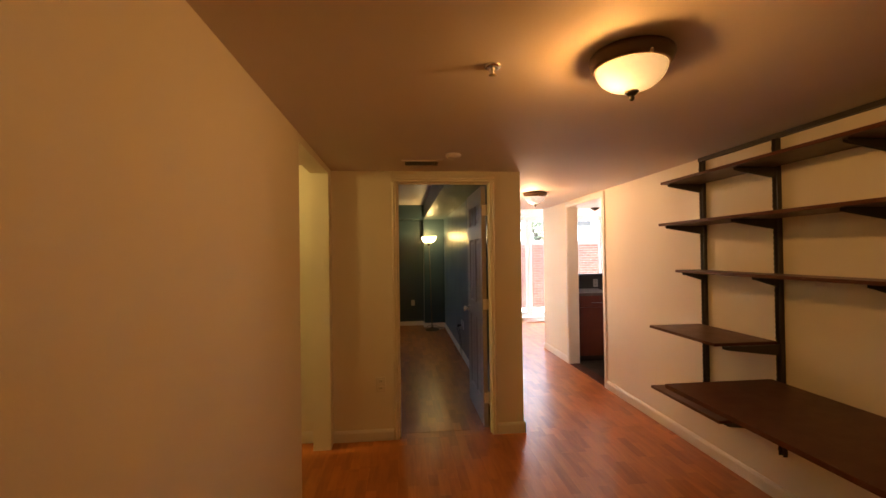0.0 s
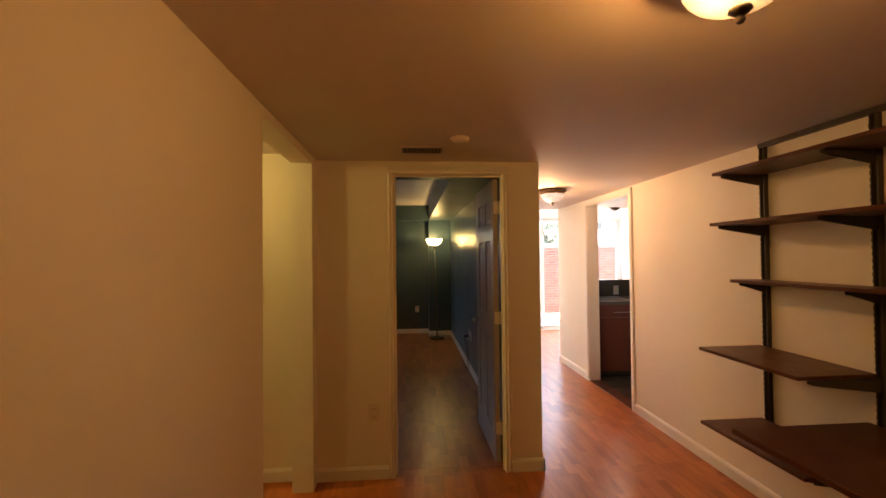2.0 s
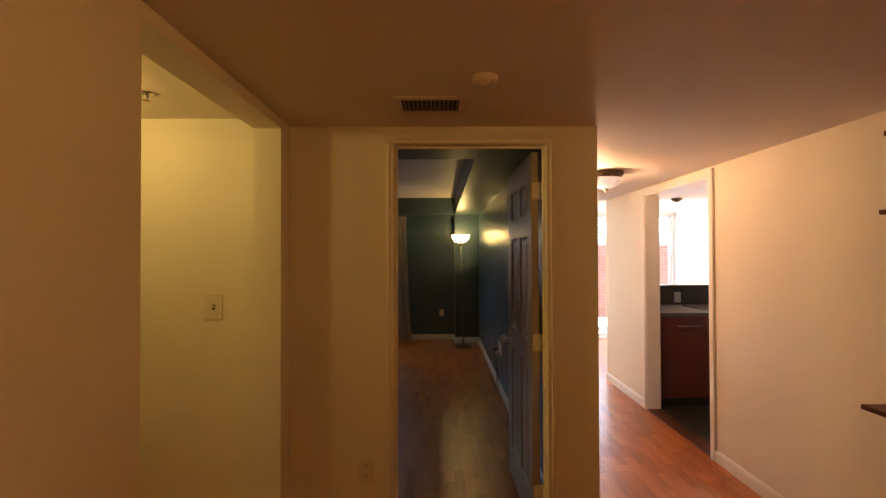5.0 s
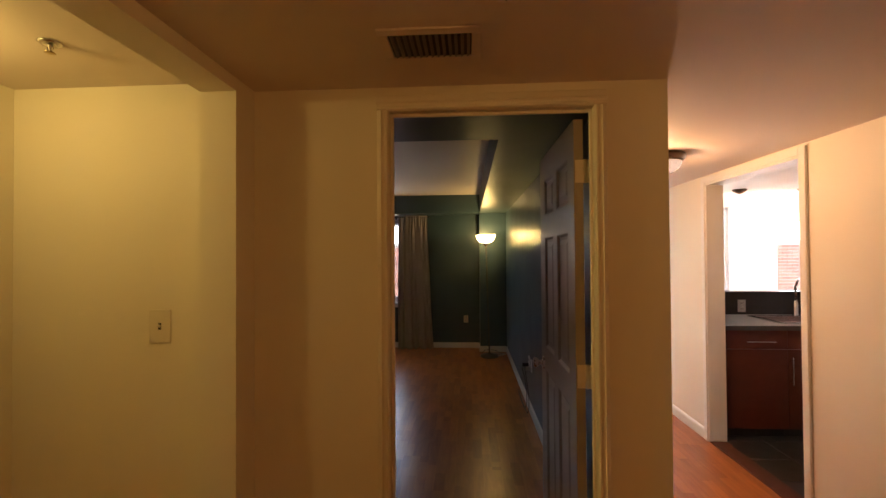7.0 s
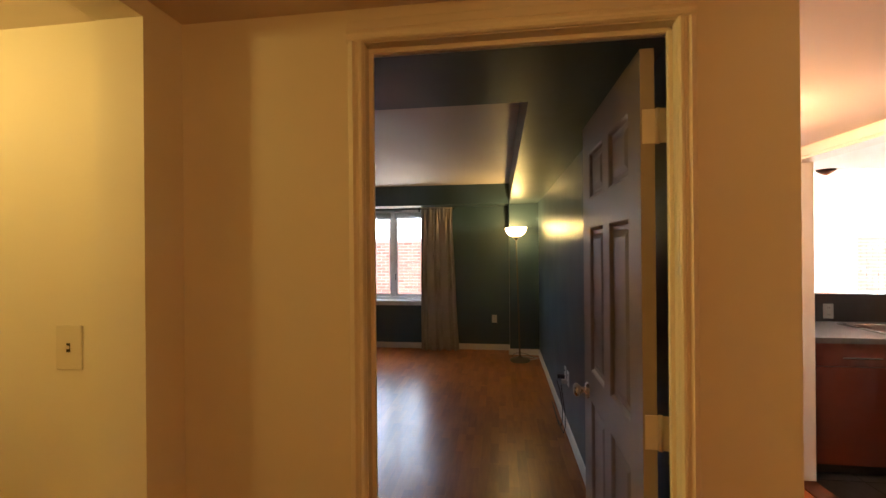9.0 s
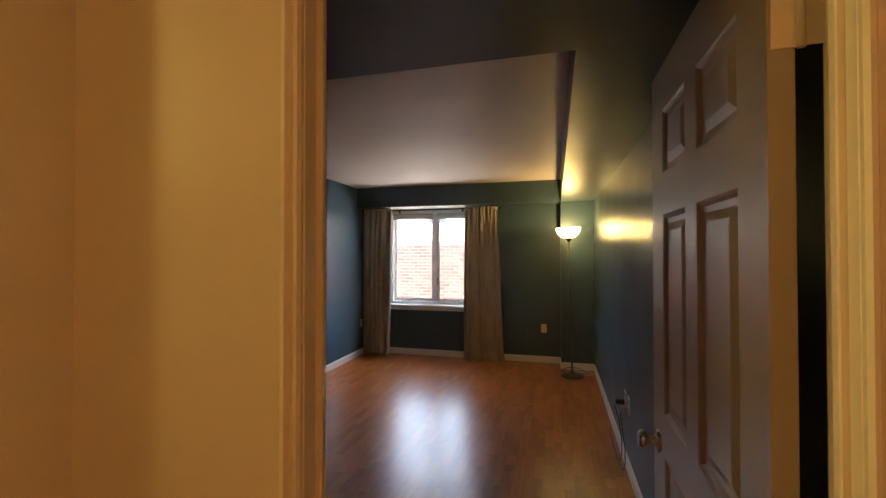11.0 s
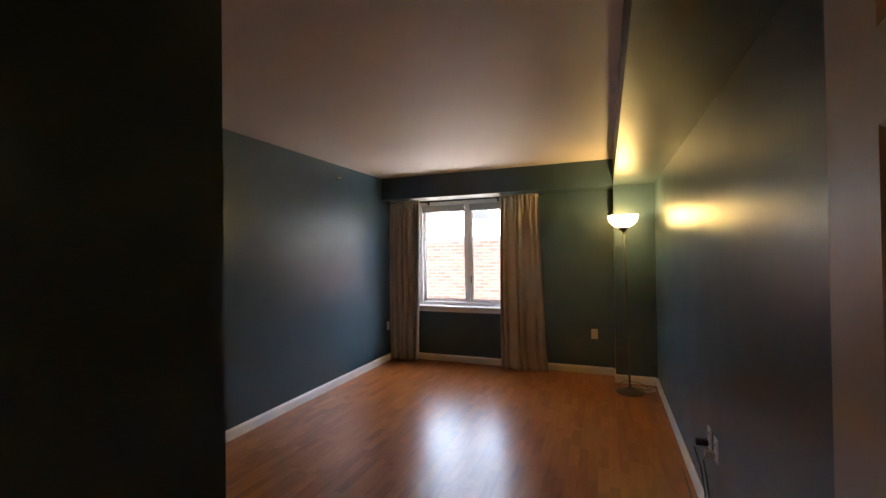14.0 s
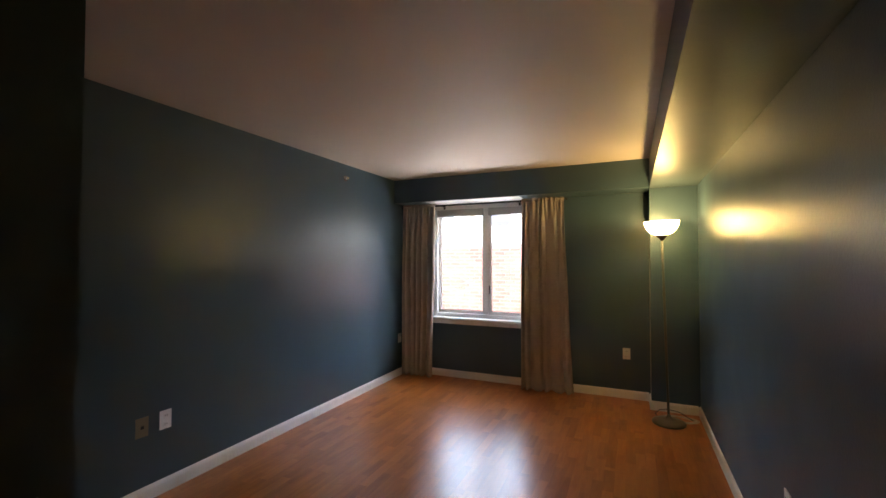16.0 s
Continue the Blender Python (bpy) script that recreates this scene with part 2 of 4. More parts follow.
def part(name, bm, material, parent, label=""):
    ob = finish(name, bm, material)
    ob.parent = parent
    if label:
        tagged(ob, label)
    return ob


def thing(name, place, label, category, group="", rz=0.0):
    ob = new(name)
    ob.empty_display_size = 0.1
    ob.location = place
    ob.rotation_euler[2] = radians(rz)
    return tagged(ob, label, category, group)


def structure(name, boxes, material, label="", category="", bevel=0.0):
    bm = bmesh.new()
    for b in boxes:
        box(bm, *b, bevel=bevel)
    return tagged(finish(name, bm, material), label, category, "", "structure")


# ---- large structure ----
HC = 2.10      # hall ceiling
RC = 2.405     # bedroom ceiling
SO = 2.127     # soffits in the bedroom
DW = 3.67      # hall face of the bedroom door's wall
DB = 3.768     # its bedroom face
FW = 8.92     # bedroom face of the outer wall
FO = 9.12      # its outer face
PF = 8.66      # front of the corner chase
CX = 1.388      # corridor face of the wall between corridor and bedroom

structure("floor_slab", [(-3.2, 7.8, -1.8, FO, -0.2, -0.012)], M_GROUT, "concrete slab under the floors", "floor")
structure("wall_hall_left", [(-0.24, -0.112, -1.6, 2.645, 0, HC), (-0.24, -0.112, 2.645, 3.545, 2.055, HC), (-0.24, -0.112, 3.545, DW + 0.02, 0, HC)],
          M_CREAM, "cream painted wall with an opening to the foyer", "wall")
structure("wall_hall_back", [(-1.3, 2.8, -1.75, -1.6, 0, HC)], M_CREAM, "plain cream wall closing the hall", "wall")
structure("wall_bedroom_door", [(-0.112, 0.365, DW, DB, 0, HC), (1.175, CX, DW, DB, 0, HC), (0.365, 1.175, DW, DB, 2.045, HC)],
          M_CREAM, "cream painted wall around the bedroom doorway", "wall")
structure("wall_hall_right", [(2.57, 2.69, -1.6, 4.64, 0, HC), (2.57, 2.69, 4.64, 5.615, 2.04, HC), (2.57, 2.69, 5.615, 6.56, 0, HC)],
          M_CREAM, "cream painted wall with the kitchen opening", "wall")
structure("wall_foyer", [(-1.25, -0.24, 3.70, 3.84, 0, 2.15), (-1.25, -1.105, -1.6, 3.335, 0, 2.15), (-1.25, -1.105, 3.47, 3.70, 0, 2.15), (-1.25, -1.105, 3.335, 3.47, 2.03, 2.15)], M_CREAM, "cream painted foyer walls", "wall")
structure("wall_side_room", [(-3.1, -1.25, 3.70, 3.84, 0, 2.15), (-3.1, -3.0, 2.2, 3.70, 0, 2.15), (-3.0, -1.25, 2.2, 2.3, 0, 2.15)], M_CREAM, "cream walls of the lit side room", "wall")
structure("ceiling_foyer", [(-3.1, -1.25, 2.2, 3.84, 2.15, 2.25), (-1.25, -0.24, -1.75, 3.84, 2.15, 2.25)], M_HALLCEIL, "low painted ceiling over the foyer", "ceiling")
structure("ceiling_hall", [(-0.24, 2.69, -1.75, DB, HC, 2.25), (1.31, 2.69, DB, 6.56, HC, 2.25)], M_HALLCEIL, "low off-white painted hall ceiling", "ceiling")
structure("wall_corridor_left", [(1.30, CX, DB, FW, 0, 2.42)], M_CREAM, "cream painted corridor wall", "wall")
structure("wall_bedroom_right", [(1.26, 1.30, DB, FW, 0, RC)], M_SLATE, "satin slate-teal painted wall", "wall")
structure("wall_bedroom_left", [(-2.16, -1.96, 4.3, FW, 0, RC)], M_SLATE, "satin slate-teal painted wall", "wall")
structure("wall_bedroom_near", [(-1.96, -0.22, 4.34, 4.503, 0, RC), (-0.22, -0.104, DB, 4.503, 0, RC)], M_SLATE, "slate-teal painted wall beside the entry", "wall")
structure("ceiling_entry", [(-0.104, 1.26, DB, 4.503, SO, RC)], M_SLATEFLAT, "dropped slate-teal ceiling over the bedroom entry", "ceiling")
structure("soffit_right", [(0.856, 1.26, 4.503, PF, SO, RC)], M_SLATEFLAT, "boxed slate-teal soffit along the wall", "soffit")
structure("soffit_window", [(-1.96, 0.856, 8.59, FW, SO, RC)], M_SLATE, "boxed slate-teal soffit over the window", "soffit")
# Added sheet: window light on the soffit's pale underside, put into white colour.
structure("trim", [(-1.55, -0.42, 8.62, FW - 0.004, SO - 0.006, SO - 0.0005)], M_TRIM, "added white strip for the window-lit soffit underside", "trim")
structure("pillar_corner", [(0.856, 1.26, PF, FW, 0, RC)], M_SLATE, "slate-teal boxed chase in the corner", "wall")
structure("ceiling_bedroom", [(-2.16, 1.31, 4.34, FO, RC, 2.55)], M_ROOMCEIL, "off-white painted bedroom ceiling", "ceiling")
WX0, WX1, WZ0, WZ1 = -1.608, -0.206, 0.721, 2.108
structure("wall_bedroom_window", [(-2.16, WX0, FW, FO, 0, RC), (WX1, 1.31, FW, FO, 0, RC), (WX0, WX1, FW, FO, 0, WZ0), (WX0, WX1, FW, FO, WZ1, RC)],
          M_SLATE, "slate-teal wall with the bedroom window", "wall")
# kitchen and living room
structure("wall_kitchen", [(5.2, 5.32, 3.2, 6.42, 0, HC), (2.69, 5.32, 3.08, 3.2, 0, HC)], M_WHITE, "white kitchen walls", "wall")
structure("ceiling_kitchen", [(2.69, 5.32, 3.08, 6.44, HC, 2.42)], M_WHITE, "white low kitchen ceiling", "ceiling")
structure("wall_kitchen_half", [(2.69, 5.2, 6.31, 6.42, 0, 1.103)], M_WHITE, "white half wall behind the counter", "wall")
structure("wall_living_back", [(5.32, 7.6, 6.27, 6.42, 0, 2.42)], M_WHITE, "white living room wall", "wall")
structure("ceiling_living", [(1.31, 7.75, 6.56, FO, 2.42, 2.55), (2.69, 7.75, 6.42, 6.56, 2.42, 2.55)], M_WHITE, "white living room ceiling", "ceiling")
LA = (1.75, 4.75, 0.10, 2.20)
LB = (5.42, 7.1, 0.55, 2.05)
structure("wall_living_window", [(1.31, LA[0], FW, FO, 0, 2.42), (LA[1], LB[0], FW, FO, 0, 2.42), (LB[1], 7.6, FW, FO, 0, 2.42),
                                 (LA[0], LA[1], FW, FO, 0, LA[2]), (LA[0], LA[1], FW, FO, LA[3], 2.42),
                                 (LB[0], LB[1], FW, FO, 0, LB[2]), (LB[0], LB[1], FW, FO, LB[3], 2.42)], M_WHITE, "white living room wall with two windows", "wall")
SP = (6.65, 8.55, 0.05, 2.2)
structure("wall_living_right", [(7.6, 7.75, 6.3, SP[0], 0, 2.42), (7.6, 7.75, SP[1], FO, 0, 2.42), (7.6, 7.75, SP[0], SP[1], 0, SP[2]), (7.6, 7.75, SP[0], SP[1], SP[3], 2.42)],
          M_WHITE, "white living room wall with a tall window", "wall")
structure("roof", [(-3.5, 8.1, -2.1, 9.42, 2.56, 2.75)], M_ROOFING, "flat felted roof", "roof")
structure("outer_wall", [(-3.2, -1.3, -1.9, 2.19, 0, 2.55), (-3.3, -3.11, 2.19, 4.39, 0, 2.55), (-3.11, -2.17, 3.85, 4.39, 0, 2.55), (2.82, 7.75, -1.9, 3.07, 0, 2.55)], M_CREAM, "plain outer walls", "wall")


def baseboard(axis, a, b, face, side, material=M_TRIM, h=0.085, t=0.014):
    """A skirting from a to b along an axis, against the plane face, standing out to side (+1 or -1)."""
    bm = bmesh.new()
    prism(bm, [(face + side * 0.0, 0.0), (face + side * t, 0.0), (face + side * t, h - 0.022), (face + side * (t - 0.003), h - 0.012), (face + side * 0.006, h - 0.003), (face + side * 0.002, h), (face, h)], axis, a, b)
    return tagged(finish("baseboard", bm, material), "white painted wooden baseboard", "baseboard", "", "structure")


baseboard("x", -0.112, 0.350, DW, -1)
baseboard("x", 1.176, CX + 0.014, DW, -1)
baseboard("y", DW - 0.014, FW - 0.015, CX, 1)
baseboard("y", -1.6, 4.60, 2.57, -1)
baseboard("y", 5.655, 6.56, 2.57, -1)
baseboard("y", -1.6, 2.645, -0.112, 1)
baseboard("x", -1.105, -0.24, 3.70, -1)
baseboard("y", -1.6, 3.335, -1.105, 1)
baseboard("y", 3.47, 3.686, -1.105, 1)
baseboard("y", 4.503, FW, -1.96, 1)
baseboard("x", -1.946, 0.842, FW, -1)
baseboard("x", 0.842, 1.246, PF, -1)
baseboard("y", PF, FW - 0.014, 0.856, -1)
baseboard("y", DB + 0.016, PF, 1.26, -1)
baseboard("x", -1.946, -0.09, 4.503, 1)
baseboard("y", DB + 0.016, 4.503, -0.104, 1)
baseboard("x", CX + 0.014, LA[0] - 0.02, FW, -1)
baseboard("x", LA[1] + 0.02, 7.6, FW, -1)


def doorway(name, x0, x1, top):
    """Jamb with stop, and moulded casing on the hall face, for the bedroom door."""
    root = tagged(new(name), "cream painted wooden door frame with moulded casing", "door frame", "", "structure")
    for nm, bs in (("jamb", [(0.365, x0 - 0.011, DW - 0.004, DW + 0.032, 0, top + 0.011), (0.365, x0, DW + 0.032, DB - 0.055, 0, top), (0.365, x0 - 0.030, DB - 0.055, DB, 0, top + 0.03)]),
                   ("jamb", [(x1 + 0.009, 1.175, DW - 0.004, DW + 0.020, 0, top + 0.011), (x1, 1.175, DW + 0.020, DB - 0.062, 0, top), (x1 + 0.036, 1.175, DB - 0.062, DB, 0, top + 0.03)]),
                   ("head_jamb", [(0.365, 1.175, DW - 0.004, DW + 0.032, top + 0.011, 2.045), (0.365, 1.175, DW + 0.032, DB - 0.055, top, 2.045), (0.365, 1.175, DB - 0.055, DB, top + 0.03, 2.045)])):
        bm = bmesh.new()
        for b in bs:
            box(bm, *b, bevel=0.002, seg=1)
        part(nm, bm, M_FRAME, root)
    w = 0.042

    def profile(inner, s, w=w):
        # across the face: bead, cove, flat, outer edge
        y = DW
        return [(inner, y), (inner, y - 0.010), (inner - s * 0.004, y - 0.016), (inner - s * 0.010, y - 0.016), (inner - s * 0.014, y - 0.011), (inner - s * 0.020, y - 0.012),
                (inner - s * 0.026, y - 0.018), (inner - s * 0.030, y - 0.014), (inner - s * (w - 0.004), y - 0.009), (inner - s * w, y - 0.005), (inner - s * w, y)]
    bm = bmesh.new()
    prism(bm, profile(x0 - 0.013, 1), "z", 0, top + 0.013)
    part("casing", bm, M_FRAME, root)
    bm = bmesh.new()
    prism(bm, profile(x1 + 0.010, -1), "z", 0, top + 0.013)
    part("casing", bm, M_FRAME, root)
    bm = bmesh.new()
    prism(bm, [(y, z) for z, y in profile(top + 0.013, -1, 0.056)], "x", x0 - 0.013 - w, x1 + 0.010 + w)
    part("head_casing", bm, M_FRAME, root)
    for a in (0.290, 1.175):
        bm = bmesh.new()
        box(bm, a if a < 1 else a - 0.02, a + 0.062 if a < 1 else a + 0.045, DB, DB + 0.014, 0, 2.075, bevel=0.004)
        part("casing", bm, M_TRIM, root)
    bm = bmesh.new()
    box(bm, 0.352, 1.155, DB, DB + 0.014, 2.025, 2.075, bevel=0.004)
    part("head_casing", bm, M_TRIM, root)
    return root


doorway("door_frame_1", 0.407, 1.122, 2.000)


def kitchen_frame():
    root = tagged(new("door_frame_2"), "white painted casing round the kitchen opening", "door frame", "", "structure")
    for nm, b in (("jamb", (2.562, 2.698, 4.64, 4.658, 0, 2.022)), ("jamb", (2.562, 2.698, 5.597, 5.615, 0, 2.022)), ("head_jamb", (2.562, 2.698, 4.64, 5.615, 2.022, 2.04)),
                  ("casing", (2.552, 2.57, 4.60, 4.648, 0, 2.084)), ("casing", (2.552, 2.57, 5.607, 5.655, 0, 2.084)), ("head_casing", (2.552, 2.57, 4.648, 5.607, 2.036, 2.084)),
                  ("threshold", (2.566, 2.694, 4.658, 5.597, -0.004, 0.008))):
        bm = bmesh.new()
        box(bm, *b, bevel=0.004)
        part(nm, bm, M_BOARD if nm == "threshold" else M_TRIM, root, "dark wooden threshold strip" if nm == "threshold" else "")
    return root


kitchen_frame()


def window(name, x0, x1, z0, z1, y, label, mullions, blind=False, sill=True):
    """A vinyl window of tall lights between mullions, set in its opening."""
    root = tagged(new(name), label, "window", "", "structure")
    bm = bmesh.new()
    for b in ((x0, x0 + 0.05, y, y + 0.09, z0, z1), (x1 - 0.05, x1, y, y + 0.09, z0, z1), (x0 + 0.05, x1 - 0.05, y, y + 0.09, z0, z0 + 0.05), (x0 + 0.05, x1 - 0.05, y, y + 0.09, z1 - 0.05, z1)):
        box(bm, *b, bevel=0.004)
    part("window_frame", bm, M_VINYL, root)
    edges = [x0 + 0.05] + list(mullions) + [x1 - 0.05]
    for i, m in enumerate(mullions):
        bm = bmesh.new()
        box(bm, m - 0.022, m + 0.022, y + 0.005, y + 0.085, z0 + 0.05, z1 - 0.05, bevel=0.004)
        part("mullion", bm, M_VINYL, root)
    for i, (a, b) in enumerate(zip(edges, edges[1:])):
        a2, b2 = a + (0.022 if i else 0), b - (0.022 if i < len(edges) - 2 else 0)
        d = 0.012 if i % 2 else 0.035
        bm = bmesh.new()
        w = 0.036
        for c in ((a2, a2 + w, y + d, y + d + 0.04, z0 + 0.05, z1 - 0.05), (b2 - w, b2, y + d, y + d + 0.04, z0 + 0.05, z1 - 0.05),
                  (a2 + w, b2 - w, y + d, y + d + 0.04, z0 + 0.05, z0 + 0.05 + w), (a2 + w, b2 - w, y + d, y + d + 0.04, z1 - 0.05 - w, z1 - 0.05)):
            box(bm, *c, bevel=0.003)
        sash = part("sash", bm, M_VINYL, root)
        bm = bmesh.new()
        box(bm, a2 + w - 0.004, b2 - w + 0.004, y + d + 0.017, y + d + 0.023, z0 + 0.05 + w - 0.004, z1 - 0.05 - w + 0.004)
        pane = part("pane", bm, M_GLASS, sash)
        pane.visible_shadow = False
        if blind:
            g0, g1, h0, h1 = a2 + w, b2 - w, z0 + 0.05 + w, z1 - 0.05 - w
            bm = bmesh.new()
            for c in ((g0, g0 + 0.007, h0, h1), (g1 - 0.007, g1, h0, h1), (g0 + 0.007, g1 - 0.007, h0, h0 + 0.007), (g0 + 0.007, g1 - 0.007, h1 - 0.007, h1)):
                box(bm, c[0], c[1], y + d + 0.008, y + d + 0.016, c[2], c[3])
            part("gasket", bm, M_STEEL, sash, "dark glazing gasket")
            if i:
                bm = bmesh.new()
                box(bm, a2 + 0.008, a2 + 0.022, y + d - 0.012, y + d + 0.001, z0 + 0.30, z0 + 0.40, bevel=0.004)
                part("latch", bm, M_STEEL, sash, "small dark sash latch")
    if sill:
        bm = bmesh.new()
        box(bm, x0 - 0.02, x1 + 0.02, FW - 0.035, y, z0 - 0.032, z0 + 0.004, bevel=0.008)
        part("window_sill", bm, M_VINYL, root)
        bm = bmesh.new()
        box(bm, x0 - 0.01, x1 + 0.01, FW - 0.012, FW, z0 - 0.075, z0 - 0.032, bevel=0.003)
        part("apron", bm, M_VINYL, root)
    if blind:
        for a, b in ((x0 + 0.055, (x0 + x1) / 2 - 0.03), ((x0 + x1) / 2 + 0.03, x1 - 0.055)):
            bm = bmesh.new()
            for k in range(6):
                z = z1 - 0.052 - k * 0.015
                box(bm, a, b, y - 0.03, y + 0.004, z - 0.012, z, bevel=0.003, seg=1)
            part("raised_blind", bm, M_BLIND, root, "raised grey pleated blind")
    return root


window("window_1", WX0, WX1, WZ0, WZ1, FW + 0.065, "white vinyl sliding window with two lights", [-0.908], blind=True)
window("window_2", LA[0], LA[1], LA[2], LA[3], FW + 0.085, "white vinyl picture window with three lights", [3.10, 3.85])
window("window_3", LB[0], LB[1], LB[2], LB[3], FW + 0.085, "white vinyl double window", [6.26])


def side_window():
    root = tagged(new("window_4"), "tall white glazed door of the living room", "window", "", "structure")
    bm = bmesh.new()
    for b in ((7.64, 7.72, SP[0], SP[0] + 0.06, SP[2], SP[3]), (7.64, 7.72, SP[1] - 0.06, SP[1], SP[2], SP[3]), (7.64, 7.72, SP[0] + 0.06, SP[1] - 0.06, SP[2], SP[2] + 0.08), (7.64, 7.72, SP[0] + 0.06, SP[1] - 0.06, SP[3] - 0.06, SP[3]), (7.64, 7.72, 7.57, 7.63, SP[2] + 0.08, SP[3] - 0.06)):
        box(bm, *b, bevel=0.004)
    part("window_frame", bm, M_VINYL, root)
    for a, b in ((SP[0] + 0.06, 7.57), (7.63, SP[1] - 0.06)):
        bm = bmesh.new()
        box(bm, 7.675, 7.681, a - 0.005, b + 0.005, SP[2] + 0.075, SP[3] - 0.055)
        part("pane", bm, M_GLASS, root).visible_shadow = False


side_window()

# ---- outdoors ----
structure("ground", [(-300, 300, FO, 600, -0.35, -0.15), (-300, 300, -400, -1.9, -0.35, -0.15), (7.75, 300, -1.9, FO, -0.35, -0.15), (-300, -2.5, -1.9, FO, -0.35, -0.15)], M_CONCRETE, "pale concrete yard", "ground")


# ---- hall things ----
def ceiling_lamp(place, label):
    t = thing("ceiling_lamp", place, label, "ceiling lamp", "dome ceiling lamps")
    bm = bmesh.new()
    lathe(bm, [(0.02, 0.0), (0.128, 0.0), (0.133, -0.006), (0.134, -0.018), (0.129, -0.024), (0.128, -0.034), (0.122, -0.042), (0.118, -0.048), (0.112, -0.048), (0.109, -0.036), (0.09, -0.012), (0.02, -0.010)], 48)
    part("pan", bm, M_BRONZE, t, "brown bronze pan")
    bm = bmesh.new()
    n, rows = 96, 14
    grid = []
    for k in range(rows + 1):
        a = math.pi / 2 * k / rows
        r0, h = 0.107 * math.cos(a) + 0.004, -0.044 - 0.080 * math.sin(a)
        grid.append([bm.verts.new(((r0 + 0.0022 * (i % 2) * math.cos(a)) * math.cos(2 * math.pi * i / n), (r0 + 0.0022 * (i % 2) * math.cos(a)) * math.sin(2 * math.pi * i / n), h)) for i in range(n)])
    for a, b in zip(grid, grid[1:]):
        for i in range(n):
            j = (i + 1) % n
            bm.faces.new((a[i], a[j], b[j], b[i])).smooth = True
    d = part("dome", bm, M_DOME, t, "frosted ribbed glass dome, lit")
    d.visible_shadow = False
    bm = bmesh.new()
    lathe(bm, [(0.005, -0.118), (0.021, -0.122), (0.023, -0.128), (0.014, -0.136), (0.007, -0.141), (0.010, -0.147), (0.007, -0.154), (0.001, -0.157)], 20)
    part("finial", bm, M_STEEL, t, "dark bronze finial")
    for k in range(3):
        a = 2 * math.pi * k / 3 + 2.6
        bm = bmesh.new()
        lathe(bm, [(0.0035, -0.048), (0.006, -0.046), (0.006, -0.038), (0.004, -0.036)], 10, (0.121 * math.cos(a), 0.121 * math.sin(a), 0))
        part("thumb_screw", bm, M_BRASS, t)
    return t


ceiling_lamp((1.200, 1.672, HC), "lit bronze ceiling lamp with ribbed glass dome")
ceiling_lamp((1.895, 4.855, HC), "lit bronze ceiling lamp in the bright corridor")
ceiling_lamp((-0.85, 3.10, 2.15), "lit bronze ceiling lamp in the foyer")
ceiling_lamp((-2.50, 3.20, 2.15), "lit bronze ceiling lamp in the side room")


def sprinkler(place, label, turn=None):
    t = thing("sprinkler", place, label, "sprinkler", "fire sprinklers")
    R = (turn or Matrix.Identity(3)) @ Matrix.Diagonal((0.85, 0.85, 0.78))
    bm = bmesh.new()
    lathe(bm, [(0.012, -0.001), (0.036, -0.001), (0.037, -0.004), (0.030, -0.010), (0.014, -0.014), (0.012, -0.006)], 28, turn=R)
    part("escutcheon", bm, M_STAINLESS, t, "chrome escutcheon ring")
    bm = bmesh.new()
    lathe(bm, [(0.009, -0.004), (0.009, -0.018), (0.005, -0.020), (0.004, -0.028), (0.003, -0.040)], 12, turn=R)
    for s in (-1, 1):
        tube(bm, [R @ Vector((s * 0.008, 0, -0.014)), R @ Vector((s * 0.013, 0, -0.026)), R @ Vector((s * 0.004, 0, -0.042))], 0.002, 6)
    part("body", bm, M_NICKEL, t)
    bm = bmesh.new()
    lathe(bm, [(0.002, -0.040), (0.016, -0.0415), (0.017, -0.044), (0.003, -0.0455)], 20, turn=R)
    part("deflector", bm, M_BRASS, t)
    return t


sprinkler((0.755, 1.785, HC), "chrome fire sprinkler in the hall ceiling")
sprinkler((-0.602, 3.364, 2.15), "chrome fire sprinkler in the foyer ceiling")
sprinkler((-1.96, 7.62, 2.262), "small side-wall fire sprinkler on the slate wall", Matrix.Rotation(radians(-90), 3, "Y"))


def smoke_detector():
    t = thing("smoke_detector", (0.775, 3.10, HC), "round ivory smoke detector on the ceiling", "smoke detector")
    bm = bmesh.new()
    lathe(bm, [(0.01, 0.0), (0.050, 0.0), (0.051, -0.005), (0.047, -0.009), (0.047, -0.014), (0.042, -0.020), (0.016, -0.0235), (0.014, -0.026), (0.004, -0.027)], 36)
    part("body", bm, M_HALLCEIL, t)
    for k in range(8):
        a = 2 * math.pi * k / 8
        bm = bmesh.new()
        lathe(bm, [(0.001, -0.0262), (0.0026, -0.0258), (0.0026, -0.022)], 8, (0.029 * math.cos(a), 0.029 * math.sin(a), 0.003))
        part("vent_hole", bm, M_VENTSLAT, t)


smoke_detector()


